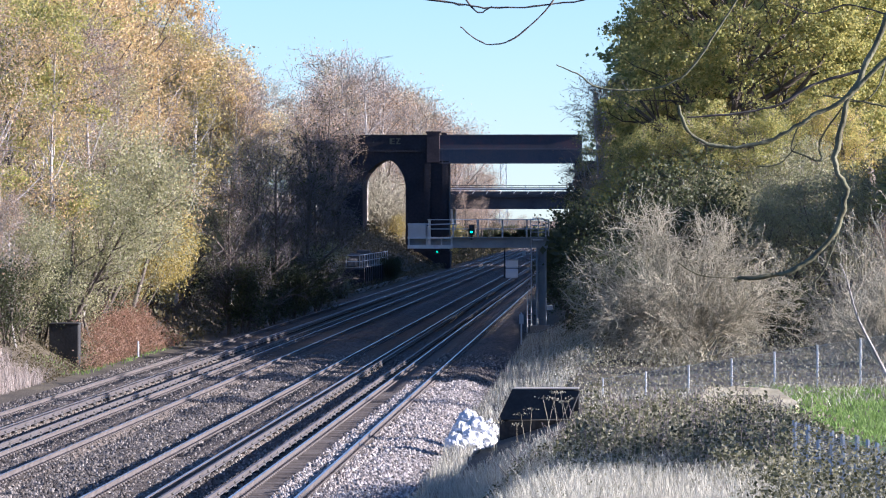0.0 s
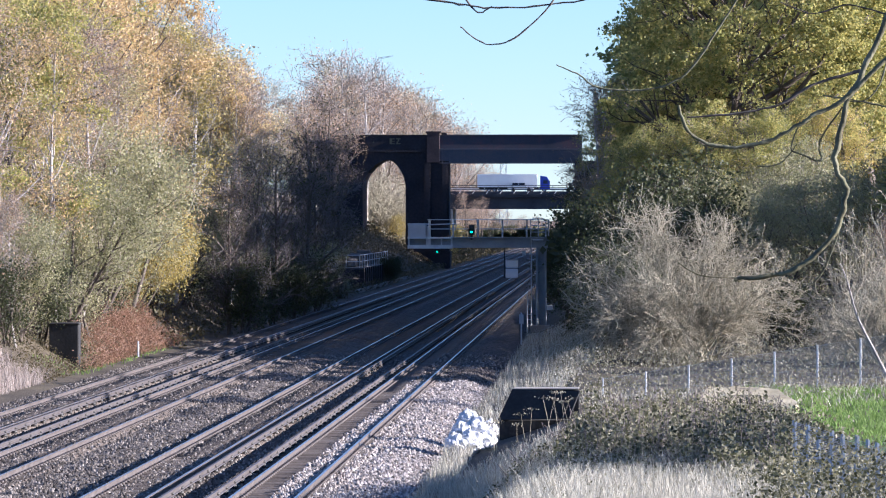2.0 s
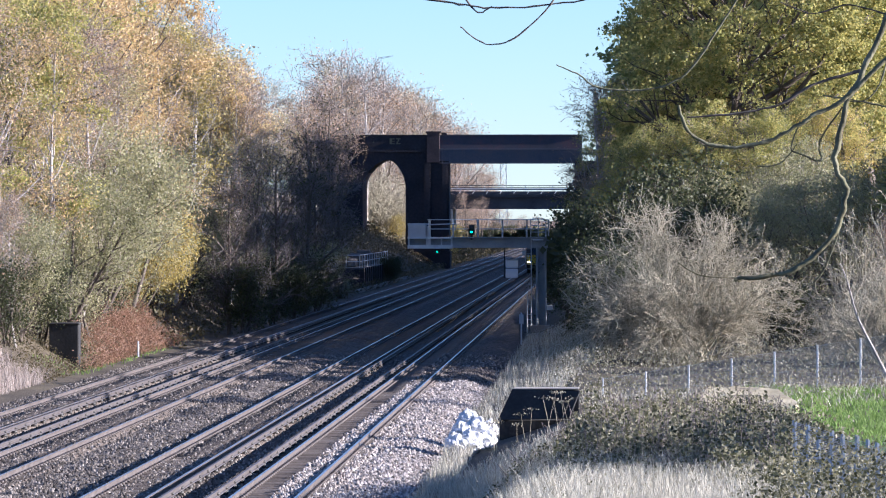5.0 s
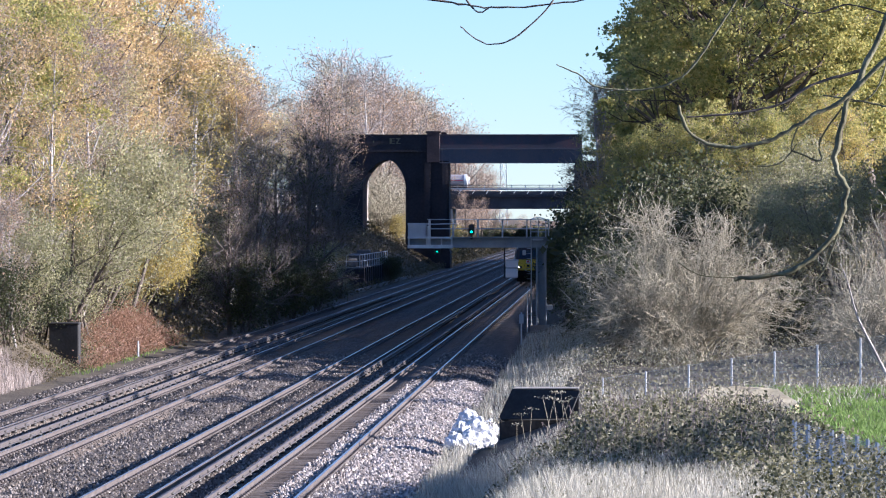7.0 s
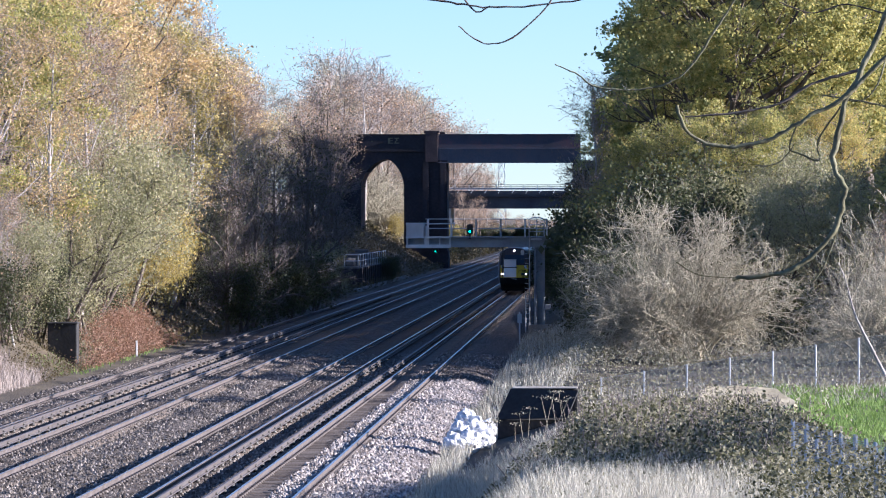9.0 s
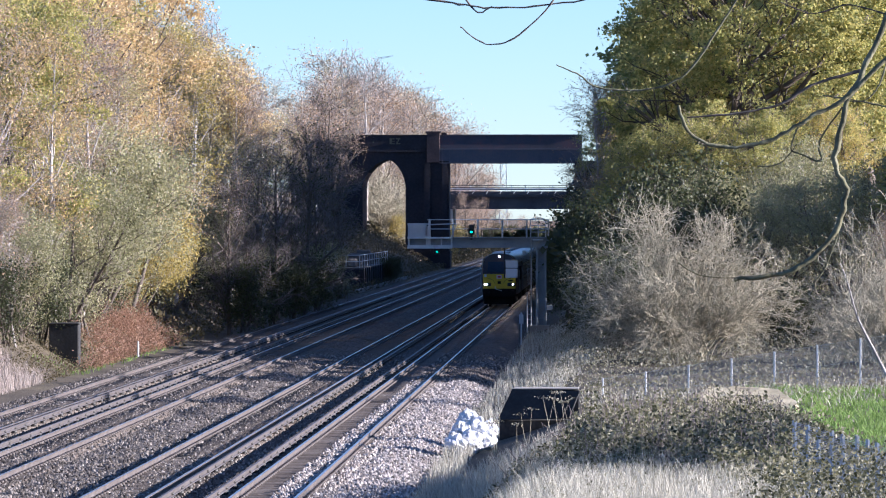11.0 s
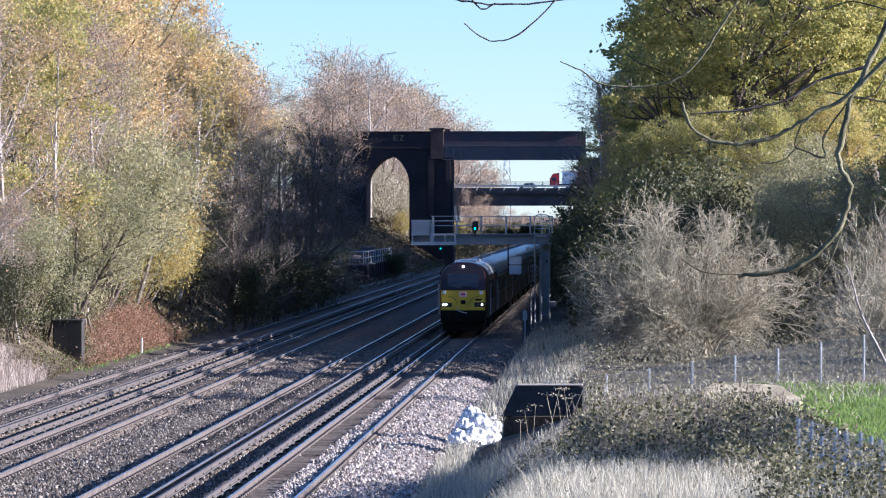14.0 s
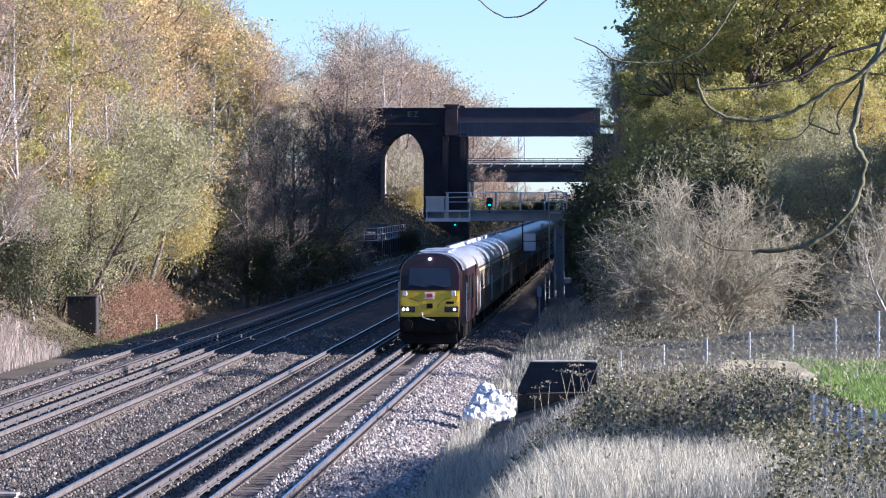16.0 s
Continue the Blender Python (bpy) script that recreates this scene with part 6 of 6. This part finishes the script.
def build_sapling():
    t = tagged(new("sapling"), "pale leaning bare sapling beside the fence", "sapling")
    u = np.linspace(0, 1, 9)
    A = np.stack([16.75 - 1.5 * u ** 0.8 + 0.05 * np.sin(9 * u), 160 + 0.6 * u, 1.35 + 3.6 * u], 1)
    part("trunk", quads("trunk", *chains(A[None], (0.055 * (1 - 0.75 * u))[None], 7), M_BIRCH), None, t)
    rng = np.random.default_rng(77)
    P1, R1 = shoots(rng, A[None], (0.04 * (1 - 0.7 * u))[None], 16, 0.25, 1.0, 1.1, 40, 0.3, 3)
    P2, R2 = shoots(rng, P1, R1, 5, 0.2, 1.0, 0.5, 40, 0.1, 2)
    tagged(part("twig_growth", quads("twig_growth", *merge(chains(P1, np.maximum(R1, 0.008), 4), chains(P2, np.maximum(R2, 0.005), 3)), M_TWIGPALE), None, t), kind="stuff")


def build_pylon():
    t = tagged(new("pylon"), "distant grey lattice electricity pylon", "pylon")
    t.location = (at(891, 1500), 1500, 0)
    ends = []
    for sx in (-1, 1):
        for sy in (-1, 1):
            ends.append(((sx * 1.3, sy * 1.3, 0), (sx * 0.8, sy * 0.8, 24)))
    for i in range(8):
        z, w = 3 * i, 1.3 - 0.0208 * 3 * i
        ends += [((-w, -w, z), (w, -w, z + 3)), ((w, -w, z), (-w, -w, z + 3))]
    for e in ends:
        rods("strut", M_GALV, t, e, r=0.11, k=4)


# ---- bare branches hanging close to the camera ----
def build_branches():
    t = tagged(new("overhanging_branch"), "bare lichen-covered tree branches hanging close by", "branch")
    rng = random.Random(8)

    def limb(name, d, r0, r1, *pts, twigs=0, m=None):
        k = d / F
        P = [Vector(((x - 1077.7) * k + 7.9, d, 6.34 - (y - 389) * k)) for x, y in pts]
        fine = []
        for i in range(len(P) - 1):
            a, b, c, e = P[max(i - 1, 0)], P[i], P[i + 1], P[min(i + 2, len(P) - 1)]
            for j in range(6):
                u = j / 6
                fine.append(0.5 * ((2 * b) + (c - a) * u + (2 * a - 5 * b + 4 * c - e) * u * u + (3 * b - a - 3 * c + e) * u ** 3))
        fine.append(P[-1])
        fine = [p + Vector((rng.gauss(0, 1), rng.gauss(0, 1), rng.gauss(0, 1))) * r0 * 0.18 for p in fine]
        A = np.array([tuple(p) for p in fine])
        R = 0.68 * np.linspace(r0, r1, len(A)) * np.array([rng.uniform(0.8, 1.25) for _ in fine])
        part(name, quads(name, *chains(A[None], R[None], 7), m or M_LICHEN), None, t)

    limb("limb", 20, 0.02, 0.012, (1600, -40), (1535, 110), (1492, 200), (1478, 290), (1498, 345), (1468, 425), (1400, 480), (1300, 494))
    limb("limb", 19.5, 0.012, 0.009, (1600, 70), (1500, 170), (1440, 205), (1370, 245), (1290, 262), (1225, 240), (1200, 188))
    limb("limb", 20.5, 0.009, 0.005, (1530, 125), (1440, 150), (1380, 185), (1290, 203), (1215, 208), m=M_BARK)
    limb("limb", 21, 0.007, 0.004, (1310, -10), (1265, 60), (1215, 130), (1150, 158), (1060, 155), (1020, 130), (985, 115))
    limb("twig", 20, 0.006, 0.003, (1496, 345), (1480, 420), (1450, 490), (1410, 512))
    limb("twig", 20, 0.006, 0.004, (1490, 190), (1450, 250), (1452, 285), (1420, 275), (1400, 262), (1415, 215))
    limb("twig", 20, 0.005, 0.003, (1340, 295), (1380, 290), (1410, 255))
    limb("twig", 20, 0.006, 0.004, (1568, 190), (1510, 178), (1455, 170))
    limb("twig", 20, 0.006, 0.003, (1568, 110), (1555, 150), (1530, 178), (1490, 180))
    limb("twig", 18, 0.006, 0.004, (720, -6), (800, 5), (870, 14), (960, 10), (1060, -4), m=M_BARK)
    limb("twig", 18, 0.005, 0.003, (985, -10), (965, 20), (910, 68), (860, 78), (815, 48), m=M_BARK)
    limb("twig", 18, 0.005, 0.003, (820, -8), (845, 22), (870, 12), m=M_BARK)
    limb("twig", 20, 0.004, 0.002, (1200, 465), (1240, 488), (1310, 492))
    limb("twig", 20, 0.005, 0.003, (1580, 30), (1500, 10), (1440, 25), (1380, 5), m=M_BARK)


# near-black concrete of the chamber and the old block
M_BLACKCON = material("dark_concrete", tones((0.012, 0.012, 0.013), (0.026, 0.026, 0.027), (0.048, 0.047, 0.046)), 0.9, 10, 0.95, bump=0.3, space="World")
M_SANDSTONE = material("pale_broken_concrete", tones((0.26, 0.22, 0.13), (0.46, 0.4, 0.26), (0.6, 0.54, 0.38)), 0.9, 9, 0.95, bump=0.6, space="World", dist=0.05)
M_LICHEN = material("lichen_bark", tones((0.0525, 0.0450, 0.0270), (0.1500, 0.1425, 0.0788), (0.3000, 0.2888, 0.1875)), 6, 40, 0.95, bump=0.5)
build_greenery()
build_works()
build_fences()
build_sapling()
build_pylon()
build_branches()


# ---- moving things ----
loco = build_loco()
coach = build_coach()
coaches = [coach] + [copy_thing(coach, Matrix.Identity(4)) for _ in range(13)]
white_lorry = build_lorry("lorry", "white box lorry with a blue cab on the motorway", M_BLUE, M_WHITE, 1)
red_lorry = build_lorry("lorry", "red box lorry with a pale blue front panel", M_RED, M_RED, -1, 17.2)
boxes("front_stripe", M_PALEBLUE, red_lorry, (2.9, 6.2, -0.02, 0.03, 1.15, 4.05), label="pale blue panel")
for xa, xb, za, zb in ((6.9, 8.6, 2.3, 3.0), (8.9, 12.2, 2.3, 3.0), (7.2, 11.0, 1.8, 2.0), (3.2, 5.6, 2.4, 2.9)):
    boxes("lettering_bar", M_WHITE, red_lorry, (xa, xb, -0.035, -0.022, za, zb), label="pale bar of lettering")
tanker = build_tanker()
grey_car = build_car("car", "grey blue car on the motorway", M_GALV, 1)
van = build_car("van", "white van beside the lorry", M_WHITE, 1)
for o in van.children:
    o.data.transform(Matrix.Diagonal((1.35, 1.1, 1.55, 1)))
white_car = build_car("car", "white car on the motorway", M_WHITE, -1)


def straight(ob, x, y, z, t0, vx, vy):
    """A steady run that passes (x, y) at t0."""
    walk(ob, [(t, pose(x + vx * (t - t0), y + vy * (t - t0), z)) for t in (0.0, 4.0, 8.0, 12.0, 16.0)])


def motions():
    straight(loco, 0, 201.4, 0, 16.0, 0, -32.26)
    for i, c in enumerate(coaches):
        straight(c, 0, 201.4 + 20.2 + 20.6 * i, 0, 16.0, 0, -32.26)
    k = 1142 / F
    straight(white_lorry, at(892, 1142), 1144, 12.6, 1.5, 162 * k, 0)
    straight(tanker, at(843, 1142), 1158, 12.6, 6.3, -172 * k, 0)
    straight(red_lorry, at(965, 1142), 1158, 12.6, 14.0, -172 * k, 0)
    straight(grey_car, at(968, 1142), 1144, 12.6, 12.5, 185 * k, 0)
    straight(van, at(945, 1142), 1141, 12.6, 2.0, 172 * k, 0)
    straight(white_car, at(803, 1142), 1158, 12.6, 14.5, -210 * k, 0)


motions()
